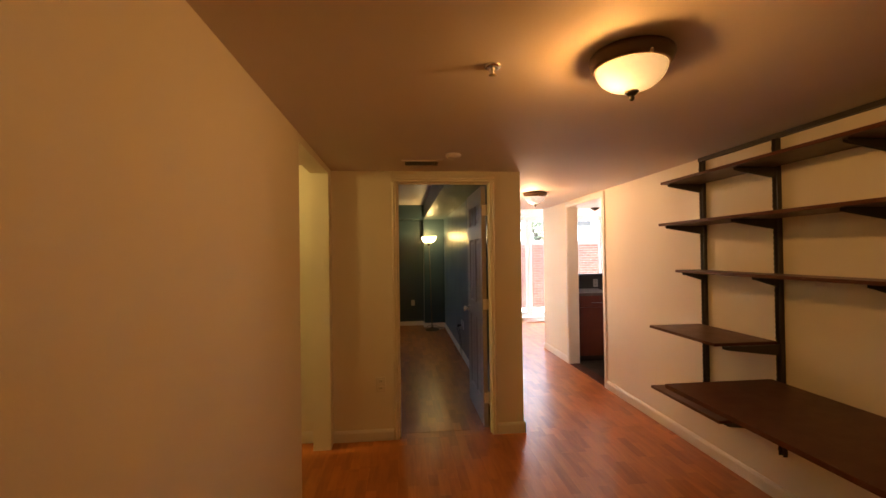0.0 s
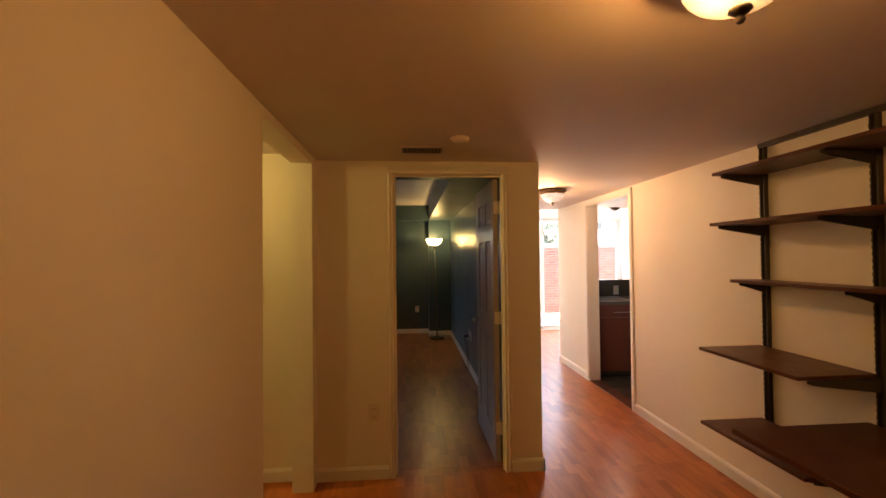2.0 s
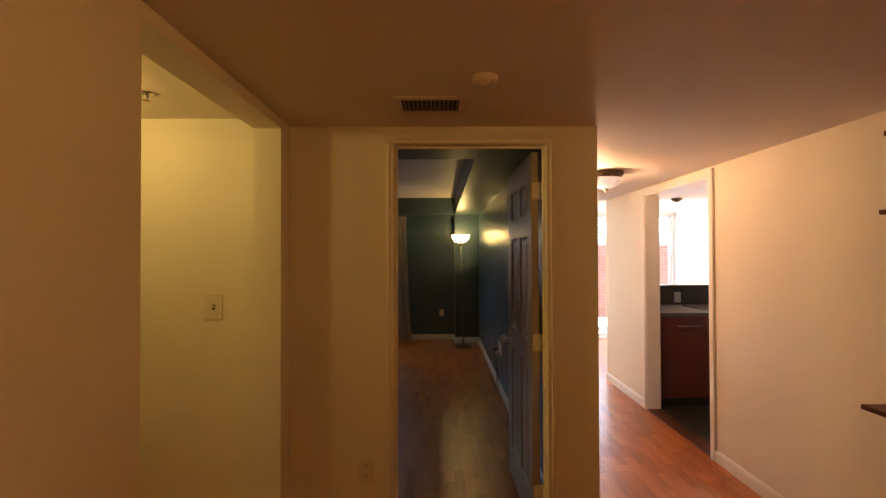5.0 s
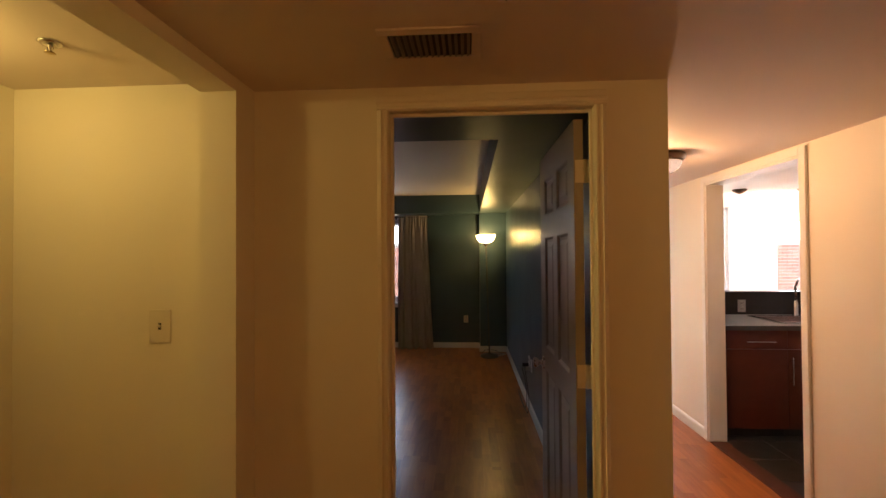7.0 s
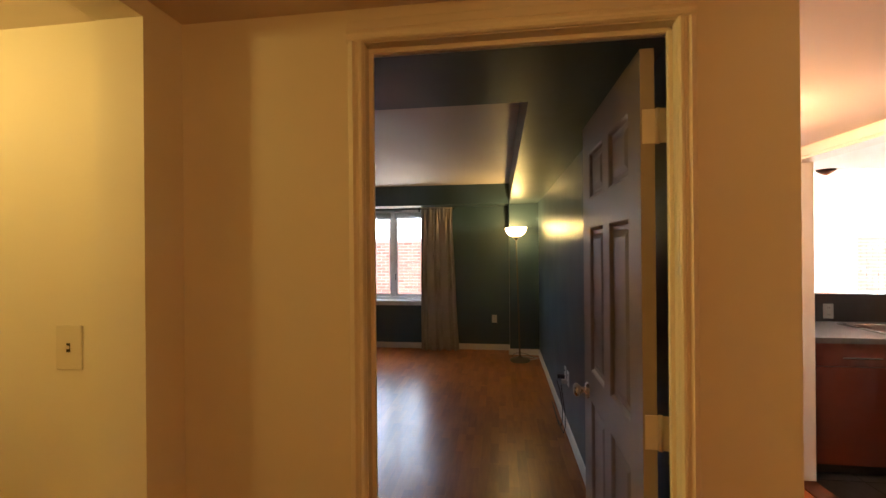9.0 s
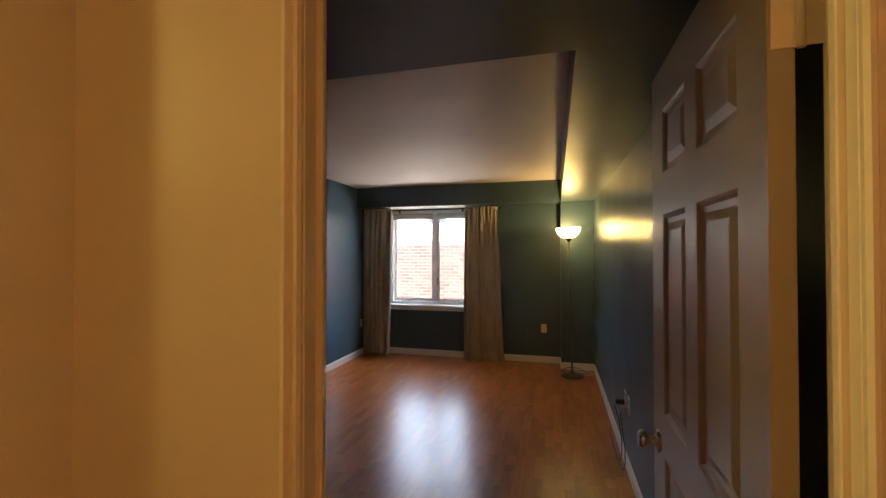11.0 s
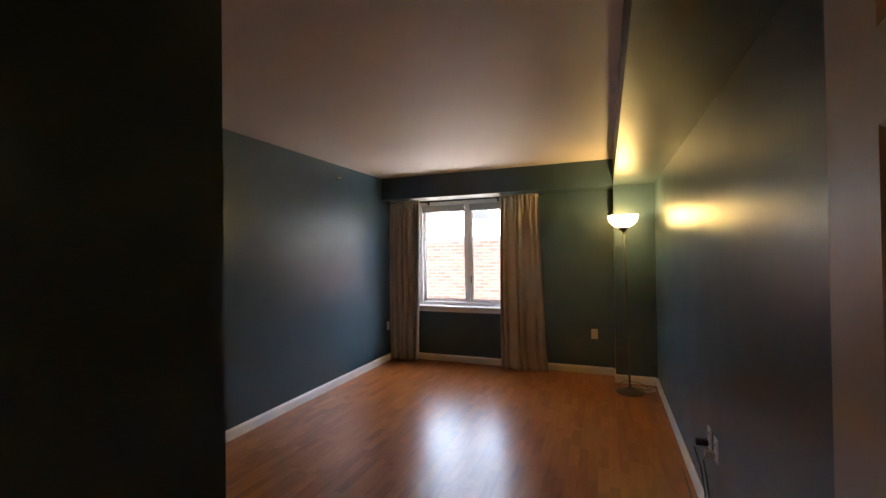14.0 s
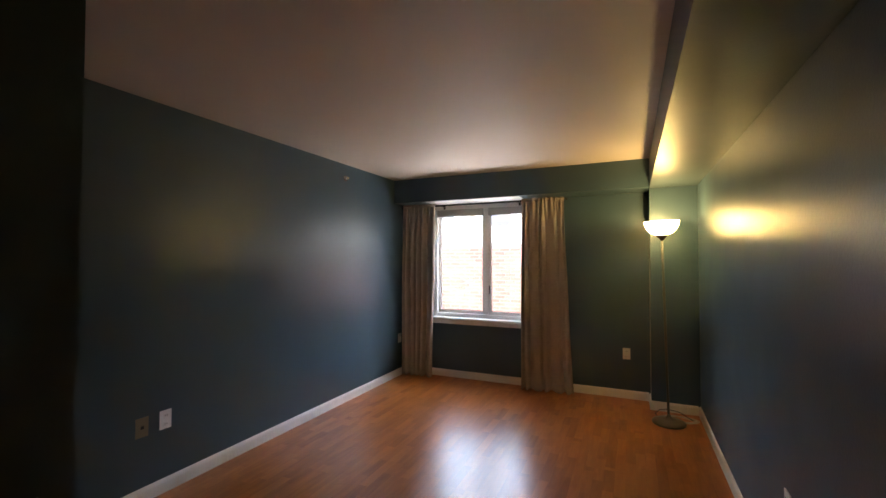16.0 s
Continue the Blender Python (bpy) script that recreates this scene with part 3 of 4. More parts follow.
def ceiling_vent():
    t = thing("ceiling_vent", (0.578, 3.366, HC), "painted ceiling air grille with dark slots", "air vent")
    bm = bmesh.new()
    for b in ((-0.145, 0.145, -0.098, -0.066, -0.007, 0.0), (-0.145, 0.145, 0.066, 0.098, -0.007, 0.0), (-0.145, -0.118, -0.066, 0.066, -0.007, 0.0), (0.118, 0.145, -0.066, 0.066, -0.007, 0.0)):
        box(bm, *b, bevel=0.003)
    part("grille_frame", bm, M_HALLCEIL, t)
    bm = bmesh.new()
    box(bm, -0.118, 0.118, -0.066, 0.066, -0.0016, -0.0004)
    part("backing", bm, M_SLOT, t)
    for k in range(13):
        x = -0.108 + 0.018 * k
        bm = bmesh.new()
        prism(bm, [(x - 0.003, -0.008), (x - 0.001, -0.008), (x + 0.006, -0.002), (x + 0.004, -0.002)], "y", -0.066, 0.066)
        part("slat", bm, M_VENTSLAT, t)


ceiling_vent()


def wall_plate(place, rz, kind, label, material=M_PLATE, h=0.115, w=0.072):
    """A cover plate on a wall: local -y looks out of the wall."""
    t = thing("wall_switch" if kind == "switch" else "wall_outlet", place, label, "switch" if kind == "switch" else "outlet", "", rz)
    bm = bmesh.new()
    box(bm, -w / 2, w / 2, -0.006, 0.0, -h / 2, h / 2, bevel=0.0025)
    part("cover_plate", bm, material, t)
    if kind == "switch":
        bm = bmesh.new()
        box(bm, -0.006, 0.006, -0.0072, -0.0055, -0.013, 0.013, bevel=0.0006, seg=1)
        part("slot", bm, M_SLOT, t)
        bm = bmesh.new()
        prism(bm, [(-0.007, -0.004), (-0.018, 0.004), (-0.017, 0.010), (-0.007, 0.005)], "x", -0.0045, 0.0045)
        part("toggle", bm, material, t)
    elif kind == "jack":
        bm = bmesh.new()
        box(bm, -0.009, 0.009, -0.0085, -0.005, -0.009, 0.009, bevel=0.001, seg=1)
        part("jack", bm, M_SLOT, t)
    else:
        for z in (-0.027, 0.027):
            bm = bmesh.new()
            box(bm, -0.017, 0.017, -0.0085, -0.005, z - 0.017, z + 0.017, bevel=0.003)
            f = part("socket_face", bm, material, t)
            for x in (-0.0065, 0.0065):
                bm = bmesh.new()
                box(bm, x - 0.0015, x + 0.0015, -0.0092, -0.007, z - 0.006, z + 0.006)
                part("slot", bm, M_SLOT, f)
    for z in (-0.045, 0.045) if kind != "outlet" else (0.0,):
        bm = bmesh.new()
        lathe(bm, [(0.0005, -0.0062), (0.0032, -0.0068), (0.0032, -0.005)], 10, (0, 0, z), Matrix.Rotation(radians(-90), 3, "X") @ Matrix.Diagonal((1, 1, -1)))
        part("screw", bm, M_NICKEL, t)
    return t


wall_plate((0.253, DW, 0.431), 0, "outlet", "ivory double outlet on the cream wall")
wall_plate((-0.498, 3.70, 1.219), 0, "switch", "ivory toggle light switch in the foyer", h=0.128, w=0.085)


# wall-mounted shelving: local y runs along the wall, wall plane at x = 2.57
def shelving():
    t = thing("wall_shelving", (2.57, 2.2, 0.0), "dark walnut wall shelves on bronze slotted standards", "shelving")
    ys = (0.930, 0.336, -0.258, -0.852)
    for y in ys:
        bm = bmesh.new()
        box(bm, -0.026, 0.0, y - 0.017, y - 0.011, 0.275, 2.075, bevel=0.001, seg=1)
        box(bm, -0.026, 0.0, y + 0.011, y + 0.017, 0.275, 2.075, bevel=0.001, seg=1)
        box(bm, -0.008, 0.0, y - 0.011, y + 0.011, 0.275, 2.075)
        # toothed edges between the slots
        for k in range(58):
            z = 0.30 + 0.030 * k
            for s in (-1, 1):
                box(bm, -0.0285, -0.026, y + s * 0.014 - 0.003, y + s * 0.014 + 0.003, z, z + 0.018)
        part("standard", bm, M_STEEL, t, "dark bronze slotted standard")
    bm = bmesh.new()
    prism(bm, [(-0.030, 2.072), (-0.004, 2.072), (-0.004, 2.094), (0.0, 2.094), (0.0, 2.098), (-0.030, 2.098)], "y", -1.2, 0.950)
    part("top_rail", bm, M_STEEL, t, "dark bronze hang rail")

    def bracket(y, z, reach):
        bm = bmesh.new()
        for s in (-0.010, 0.010):
            prism(bm, [(-0.012, z - 0.062), (-0.012, z - 0.002), (-reach, z - 0.002), (-reach, z - 0.016), (-reach + 0.03, z - 0.022)], "y", y + s - 0.0012, y + s + 0.0012)
        box(bm, -reach, -0.012, y - 0.010, y + 0.010, z - 0.004, z - 0.0015)
        part("bracket", bm, M_STEEL, t, "dark bronze tapered bracket")

    def board(y0, y1, x0, z, thick=0.018):
        bm = bmesh.new()
        box(bm, x0, -0.030, y0, y1, z, z + thick, bevel=0.003)
        part("shelf_board", bm, M_BOARD, t)
    for z, d in ((1.910, 0.298), (1.617, 0.320), (1.288, 0.200)):
        board(-1.2, 0.968, -d - 0.006, z)
        for y in ys:
            bracket(y, z, d - 0.03)
    board(0.340, 0.960, -0.412, 0.903)
    for y in ys[:2]:
        bracket(y, 0.903, 0.36)
    board(0.320, 0.965, -0.408, 0.480)
    board(-1.2, 0.385, -0.680, 0.672, 0.024)
    for y in ys[:2]:
        bracket(y, 0.480, 0.36)
    for y in ys[1:]:
        bracket(y, 0.672, 0.52)


shelving()


# ---- the bedroom door ----
def bedroom_door():
    t = thing("door_1", (1.128, 3.780, 0.0), "white six-panel bedroom door standing open", "door", "", 0.2)
    W, H, T = 0.738, 2.0, 0.035
    # face towards the entry at local x = -T-0.006; local y runs away from the hinges
    xf, xb = -0.006 - T, -0.006
    rows = [(0.21, 0.88), (1.0, 1.572), (1.688, 1.87)]
    cols = [(0.105, 0.318), (0.400, 0.612)]
    bm = bmesh.new()
    ysplit = [0.0, cols[0][0], cols[0][1], cols[1][0], cols[1][1], W]
    for a, b in ((0, 1), (2, 3), (4, 5)):
        box(bm, xf, xb, ysplit[a], ysplit[b], 0.012, H)
    zs = [0.012, rows[0][0], rows[0][1], rows[1][0], rows[1][1], rows[2][0], rows[2][1], H]
    for c in cols:
        for k in (0, 2, 4, 6):
            box(bm, xf, xb, c[0], c[1], zs[k], zs[k + 1])
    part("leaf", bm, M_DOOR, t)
    for c in cols:
        for r in rows:
            bm = bmesh.new()
            # sloping moulding, recess and raised field on both faces
            for side, x in ((-1, xf), (1, xb)):
                def ring(inset, depth):
                    xx = x - side * depth
                    return [bm.verts.new((xx, c[0] + inset, r[0] + inset)), bm.verts.new((xx, c[1] - inset, r[0] + inset)), bm.verts.new((xx, c[1] - inset, r[1] - inset)), bm.verts.new((xx, c[0] + inset, r[1] - inset))]
                rings = [ring(0.0, 0.0), ring(0.006, 0.003), ring(0.012, 0.010), ring(0.026, 0.011), ring(0.046, 0.004), ring(0.05, 0.0035)]
                for p, q in zip(rings, rings[1:]):
                    for i in range(4):
                        j = (i + 1) % 4
                        bm.faces.new((p[i], p[j], q[j], q[i]))
                bm.faces.new(rings[-1])
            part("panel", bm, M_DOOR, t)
    for z in (0.25, 1.02, 1.80):
        bm = bmesh.new()
        tube(bm, [(0.0, -0.004, z - 0.045), (0.0, -0.004, z + 0.045)], 0.006, 10)
        box(bm, -0.037, -0.004, -0.0028, -0.0002, z - 0.044, z + 0.044, bevel=0.001, seg=1)
        box(bm, -0.001, 0.028, -0.0075, -0.005, z - 0.044, z + 0.044, bevel=0.001, seg=1)
        part("hinge", bm, M_FRAME, t, "painted-over butt hinge")
    for side, x in ((1, xf), (-1, xb)):
        bm = bmesh.new()
        Rm = Matrix.Rotation(radians(-90 * side), 3, "Y")
        lathe(bm, [(0.002, -0.001), (0.032, 0.0), (0.033, 0.004), (0.026, 0.009), (0.013, 0.012), (0.0115, 0.026), (0.018, 0.032), (0.026, 0.040), (0.027, 0.050), (0.021, 0.057), (0.002, 0.059)], 28, (x, W - 0.064, 0.903), Rm)
        part("knob", bm, M_NICKEL, t, "polished nickel knob and rose")
    bm = bmesh.new()
    box(bm, xf + 0.005, xb - 0.005, W - 0.001, W + 0.0015, 0.868, 0.938)
    part("latch_plate", bm, M_NICKEL, t)


bedroom_door()


# ---- bedroom things ----
def curtain(name_x0, name_x1, foot0, foot1, seed):
    t = thing("curtain", ((name_x0 + name_x1) / 2, 8.775, 0.0), "taupe linen curtain hanging in deep folds", "curtain", "window curtains")
    rnd = random.Random(seed)
    bm = bmesh.new()
    cx = (name_x0 + name_x1) / 2
    n, rows = 150, 40
    folds = 5.5
    ph = [rnd.uniform(-0.7, 0.7) for _ in range(7)]
    grid = []
    for k in range(rows + 1):
        v = k / rows
        z = 2.116 - v * 2.100
        a = name_x0 + (foot0 - name_x0) * v ** 1.3
        b = name_x1 + (foot1 - name_x1) * v ** 1.3
        row = []
        for i in range(n + 1):
            u = i / n
            f = u * folds
            j = int(min(f, folds - 1e-6))
            w = ph[j] * (1 - (f - j)) + ph[j + 1] * (f - j)
            f = f + 0.33 * w
            s = math.sin(2 * math.pi * f + w * 2.2 + 0.35 * math.sin(3 * v + w * 4))
            amp = 0.023 + 0.010 * v + 0.008 * w
            if v < 0.12:
                # narrow gathers where the rod pocket bunches the cloth
                g = 1 - v / 0.12
                s = s * (1 - g) + g * math.sin(2 * math.pi * f * 2.4 + 3 * w)
                amp *= 0.75
            y = amp * s + 0.010 * math.sin(5.1 * u + 2.2 * v + seed) - 0.012 * v
            x = a + (b - a) * u + 0.006 * math.cos(2 * math.pi * f + w) + 0.003 * math.sin(9 * v + 4 * u)
            row.append(bm.verts.new((x - cx, max(-0.085, min(0.055, y)), z + (0.006 * s if k == rows else 0))))
        grid.append(row)
    for p, q in zip(grid, grid[1:]):
        for i in range(n):
            bm.faces.new((p[i], p[i + 1], q[i + 1], q[i])).smooth = True
    ob = part("cloth", bm, M_CURTAIN, t)
    so = ob.modifiers.new("thickness", "SOLIDIFY")
    so.thickness = 0.003
    bm = bmesh.new()
    tube(bm, [(name_x0 - cx, 0, 2.090), (name_x1 - cx, 0, 2.090)], 0.0125, 10)
    part("rod_pocket", bm, M_CURTAIN, t)
    return t


curtain(-1.935, -1.498, -1.93, -1.538, 3)
curtain(-0.429, 0.039, -0.430, 0.131, 8)


def curtain_rod():
    t = thing("curtain_rod", (-0.93, 8.775, 2.090), "thin black iron curtain rod under the soffit", "curtain rod")
    bm = bmesh.new()
    tube(bm, [(-1.0, 0, 0), (0.985, 0, 0)], 0.0085, 12)
    part("rod", bm, M_BLACK, t)
    for s, x in ((-1, -1.0), (1, 0.985)):
        bm = bmesh.new()
        lathe(bm, [(0.0085, 0.0), (0.014, 0.004), (0.016, 0.012), (0.010, 0.020), (0.002, 0.023)], 14, (x, 0, 0), Matrix.Rotation(radians(90 * s), 3, "Y"))
        part("finial", bm, M_BLACK, t)
    for x in (-0.5, 0.45):
        bm = bmesh.new()
        box(bm, x - 0.008, x + 0.008, 0.006, 0.142, -0.006, 0.006, bevel=0.002)
        box(bm, x - 0.012, x + 0.012, 0.1405, 0.145, -0.03, 0.03, bevel=0.001)
        part("rod_bracket", bm, M_BLACK, t)


curtain_rod()


def floor_lamp():
    t = thing("floor_lamp", (0.978, 8.33, 0.0), "brushed nickel torchiere floor lamp, lit, in the corner", "floor lamp")
    lean = Matrix.Rotation(radians(-1.3), 3, "Y") @ Matrix.Rotation(radians(0.5), 3, "X")
    bm = bmesh.new()
    lathe(bm, [(0.02, 0.0), (0.128, 0.0), (0.134, 0.006), (0.134, 0.016), (0.128, 0.025), (0.108, 0.034), (0.062, 0.043), (0.026, 0.052), (0.016, 0.066), (0.012, 0.085)], 40)
    part("base", bm, M_POLE, t, "weighted nickel base")
    bm = bmesh.new()
    tube(bm, [lean @ Vector((0, 0, 0.05)), lean @ Vector((0, 0, 0.6)), lean @ Vector((0, 0, 1.15)), lean @ Vector((0, 0, 1.634))], 0.0105, 14)
    for z in (0.58, 1.12):
        lathe(bm, [(0.0105, z - 0.012), (0.013, z - 0.008), (0.013, z + 0.008), (0.0105, z + 0.012)], 14, turn=lean)
    part("pole", bm, M_POLE, t)
    bm = bmesh.new()
    lathe(bm, [(0.011, 1.603), (0.018, 1.613), (0.030, 1.628), (0.052, 1.645), (0.056, 1.653), (0.03, 1.656), (0.010, 1.657)], 28, turn=lean)
    part("cup", bm, M_STEEL, t, "dark metal cup under the shade")
    bm = bmesh.new()
    prof = []
    for k in range(13):
        a = math.radians(22 + 68 * k / 12)
        prof.append((0.145 * math.sin(a) - 0.004, 1.795 - 0.125 * math.cos(a)))
    rings = prof + [(0.144, 1.798), (0.1435, 1.8015), (0.141, 1.803), (0.1385, 1.8015), (0.138, 1.797)]
    lathe(bm, [(r, z - 0.027) for r, z in rings], 48, turn=lean)
    # the bowl is open at the top
    bm.faces.ensure_lookup_table()
    bm.faces.remove(bm.faces[-1])
    part("shade", bm, M_BOWL, t, "white opal glass bowl shade, glowing")
    # cord coiled by the base
    bm = bmesh.new()
    pts = []
    for k in range(90):
        a = k * 0.21
        r = 0.14 + 0.03 * math.sin(a * 0.7) + 0.02 * math.sin(a * 2.3)
        pts.append((0.10 + 0.9 * r * math.cos(a), 0.02 + 0.55 * r * math.sin(a) + 0.10, 0.006 + 0.012 * (1 + math.sin(a * 1.7)) * (k / 90)))
    tube(bm, pts, 0.0045, 6)
    part("cord", bm, M_CORD, t, "pale power cord coiled on the floor")
    bm = bmesh.new()
    tube(bm, [(-0.07, 0.06, 0.012), (-0.10, 0.14, 0.03), (-0.06, 0.22, 0.045), (0.0, 0.24, 0.05), (0.10, 0.23, 0.04), (0.2, 0.12, 0.012)], 0.0035, 6)
    part("cord", bm, M_CORD_DARK, t, "dark power cord")
    return t


floor_lamp()
wall_plate((0.636, FW, 0.459), 0, "blank", "ivory cover plate on the slate wall")
wall_plate((-1.96, 5.694, 0.441), 90, "jack", "aged tan jack plate on the slate wall", M_PLATE_TAN)
wall_plate((-1.96, 5.832, 0.444), 90, "outlet", "white double outlet on the slate wall", M_VINYL)
wall_plate((-1.96, 8.72, 0.46), 90, "outlet", "white outlet beside the curtain", M_VINYL)
wall_plate((1.26, 6.25, 0.45), -90, "outlet", "white double outlet with a plugged cord", M_VINYL)
wall_plate((1.26, 6.11, 0.45), -90, "outlet", "white double outlet beside the first, with a plug", M_VINYL)


def plug(place, label, reach, case):
    """A plug in an outlet, with its cord running down the wall and along the floor."""
    t = thing("plug_cord", place, label, "cord", "cords at the outlets")
    bm = bmesh.new()
    box(bm, -reach, 0.003, -0.016, 0.016, -0.014, 0.018, bevel=0.005)
    part("plug", bm, case, t)
    bm = bmesh.new()
    tube(bm, [(0.005 - reach, 0, -0.008), (-reach - 0.005, -0.005, -0.03), (-0.035, -0.02, -0.12), (-0.02, -0.03, -0.25), (-0.022, -0.05, -0.34), (-0.03, -0.02, -0.40), (-0.04, 0.2, -0.419), (-0.03, 0.6, -0.419)], 0.0035, 7)
    part("cord", bm, M_CORD_DARK, t)


plug((1.247, 6.25, 0.425), "dark plug and cord hanging from the outlet", 0.055, M_CORD_DARK)
plug((1.247, 6.11, 0.425), "pale plug and dark cord hanging from the outlet", 0.040, M_CORD)


# ---- kitchen ----
def base_cabinet(x0, x1, label, drawer=True):
    t = thing("base_cabinet", (x0, 5.675, 0.0), label, "cabinet", "kitchen base cabinets")
    w = x1 - x0
    bm = bmesh.new()
    box(bm, 0.001, w - 0.001, 0.020, 0.60, 0.075, 0.868)
    part("body", bm, M_CHERRY, t)
    bm = bmesh.new()
    box(bm, 0.001, w - 0.001, 0.06, 0.08, 0.0, 0.075)
    part("toe_kick", bm, M_SLOT, t)
    bm = bmesh.new()
    box(bm, 0.002, w - 0.002, 0.0, 0.019, 0.716, 0.865, bevel=0.002)
    d = part("drawer_front", bm, M_CHERRY, t)
    bm = bmesh.new()
    c = w / 2 + 0.04
    box(bm, c - 0.112, c + 0.112, -0.034, -0.024, 0.771, 0.781, bevel=0.003)
    for s in (-0.085, 0.085):
        box(bm, c + s - 0.004, c + s + 0.004, -0.025, 0.001, 0.772, 0.780)
    part("handle", bm, M_STAINLESS, d, "brushed steel bar handle")
    bm = bmesh.new()
    box(bm, 0.002, w - 0.002, 0.0, 0.019, 0.079, 0.711, bevel=0.002)
    e = part("door", bm, M_CHERRY, t)
    bm = bmesh.new()
    hx = w - 0.035 if x0 > 3.0 and x0 > 3.5 else (0.017 if x0 > 3.0 else w - 0.035)
    if x0 > 3.0:
        box(bm, hx - 0.005, hx + 0.005, -0.034, -0.024, 0.43, 0.655, bevel=0.003)
        for z in (0.46, 0.625):
            box(bm, hx - 0.004, hx + 0.004, -0.025, 0.001, z - 0.004, z + 0.004)
        part("handle", bm, M_STAINLESS, e, "brushed steel bar handle")
    else:
        bm.free()
    return t


base_cabinet(2.70, 3.218, "dark cherry kitchen cabinet with drawer and bar handle")
base_cabinet(3.220, 3.80, "dark cherry kitchen sink cabinet")
base_cabinet(3.802, 4.45, "dark cherry kitchen cabinet")


def worktop():
    t = thing("worktop", (2.69, 5.645, 0.868), "dark grey laminate kitchen worktop with sink cut-out", "worktop")
    bm = bmesh.new()
    X, Y, Z = 1.9, 0.653, 0.036
    for b in ((0.0, 0.56, 0, Y, 0, Z), (1.22, X, 0, Y, 0, Z), (0.56, 1.22, 0, 0.13, 0, Z), (0.56, 1.22, 0.50, Y, 0, Z)):
        box(bm, *b)
    part("top", bm, M_COUNTER, t)
    s = thing("kitchen_sink", (3.25, 5.775, 0.904), "stainless steel drop-in kitchen sink", "sink")
    bm = bmesh.new()
    for b in ((-0.02, 0.68, -0.02, 0.008, 0.0, 0.010), (-0.02, 0.68, 0.36, 0.40, 0.0, 0.010), (-0.02, 0.008, 0.008, 0.36, 0.0, 0.010), (0.652, 0.68, 0.008, 0.36, 0.0, 0.010)):
        box(bm, *b, bevel=0.002)
    part("rim", bm, M_STAINLESS, s)
    bm = bmesh.new()
    for b in ((0.004, 0.656, 0.004, 0.364, -0.18, -0.176), (0.004, 0.008, 0.008, 0.36, -0.176, 0.002), (0.652, 0.656, 0.008, 0.36, -0.176, 0.002), (0.008, 0.652, 0.004, 0.008, -0.176, 0.002), (0.008, 0.652, 0.36, 0.364, -0.176, 0.002)):
        box(bm, *b)
    part("basin", bm, M_STAINLESS, s)
    f = thing("kitchen_faucet", (3.69, 6.225, 0.904), "brushed steel high-arc kitchen faucet", "faucet")
    bm = bmesh.new()
    lathe(bm, [(0.01, 0.0), (0.028, 0.0), (0.028, 0.006), (0.021, 0.012), (0.020, 0.12), (0.014, 0.13), (0.012, 0.14)], 24)
    part("body", bm, M_STAINLESS, f)
    bm = bmesh.new()
    pts = [(0, 0, 0.13), (0, 0, 0.24)] + [(-0.02 * (1 - math.cos(math.pi * k / 10)) * 0.8, -0.085 * (1 - math.cos(math.pi * k / 10)), 0.24 + 0.10 * math.sin(math.pi * k / 10)) for k in range(1, 10)] + [(-0.034, -0.172, 0.20)]
    tube(bm, pts, 0.0115, 14)
    part("spout", bm, M_STAINLESS, f)
    bm = bmesh.new()
    tube(bm, [(-0.034, -0.172, 0.215), (-0.036, -0.176, 0.13)], 0.016, 14)
    part("spray_head", bm, M_STAINLESS, f)
    bm = bmesh.new()
    tube(bm, [(0.018, 0, 0.09), (0.05, -0.01, 0.10), (0.09, -0.03, 0.125)], 0.006, 10)
    part("lever", bm, M_STAINLESS, f)
    d = thing("soap_dispenser", (3.82, 6.225, 0.904), "small steel soap dispenser by the faucet", "soap dispenser")
    bm = bmesh.new()
    lathe(bm, [(0.005, 0.0), (0.022, 0.0), (0.022, 0.004), (0.015, 0.01), (0.015, 0.05), (0.008, 0.055), (0.008, 0.085), (0.002, 0.088)], 18)
    part("body", bm, M_STAINLESS, d)
    bm = bmesh.new()
    tube(bm, [(0, 0, 0.08), (0, -0.03, 0.082), (0, -0.06, 0.074)], 0.006, 10)
    part("nozzle", bm, M_STAINLESS, d)


worktop()
structure("backsplash", [(2.69, 5.2, 6.298, 6.31, 0.904, 1.105)], M_SPLASH, "charcoal backsplash behind the sink", "backsplash")
structure("ledge", [(2.69, 5.2, 6.29, 6.44, 1.105, 1.120)], M_SPLASH, "dark ledge capping the half wall", "ledge")
wall_plate((3.255, 6.298, 0.985), 0, "outlet", "grey double outlet on the backsplash", M_PLATE_GREY)


def spot(place):
    t = thing("ceiling_spot", place, "small dark bronze ceiling canopy of a pendant", "ceiling spot", "kitchen pendant canopies")
    bm = bmesh.new()
    lathe(bm, [(0.01, 0.0), (0.062, 0.0), (0.063, -0.008), (0.052, -0.020), (0.028, -0.036), (0.010, -0.044), (0.002, -0.046)], 28)
    part("canopy", bm, M_BRONZE, t)
    return t


spot((3.31, 6.385, HC))
spot((3.92, 6.385, HC))


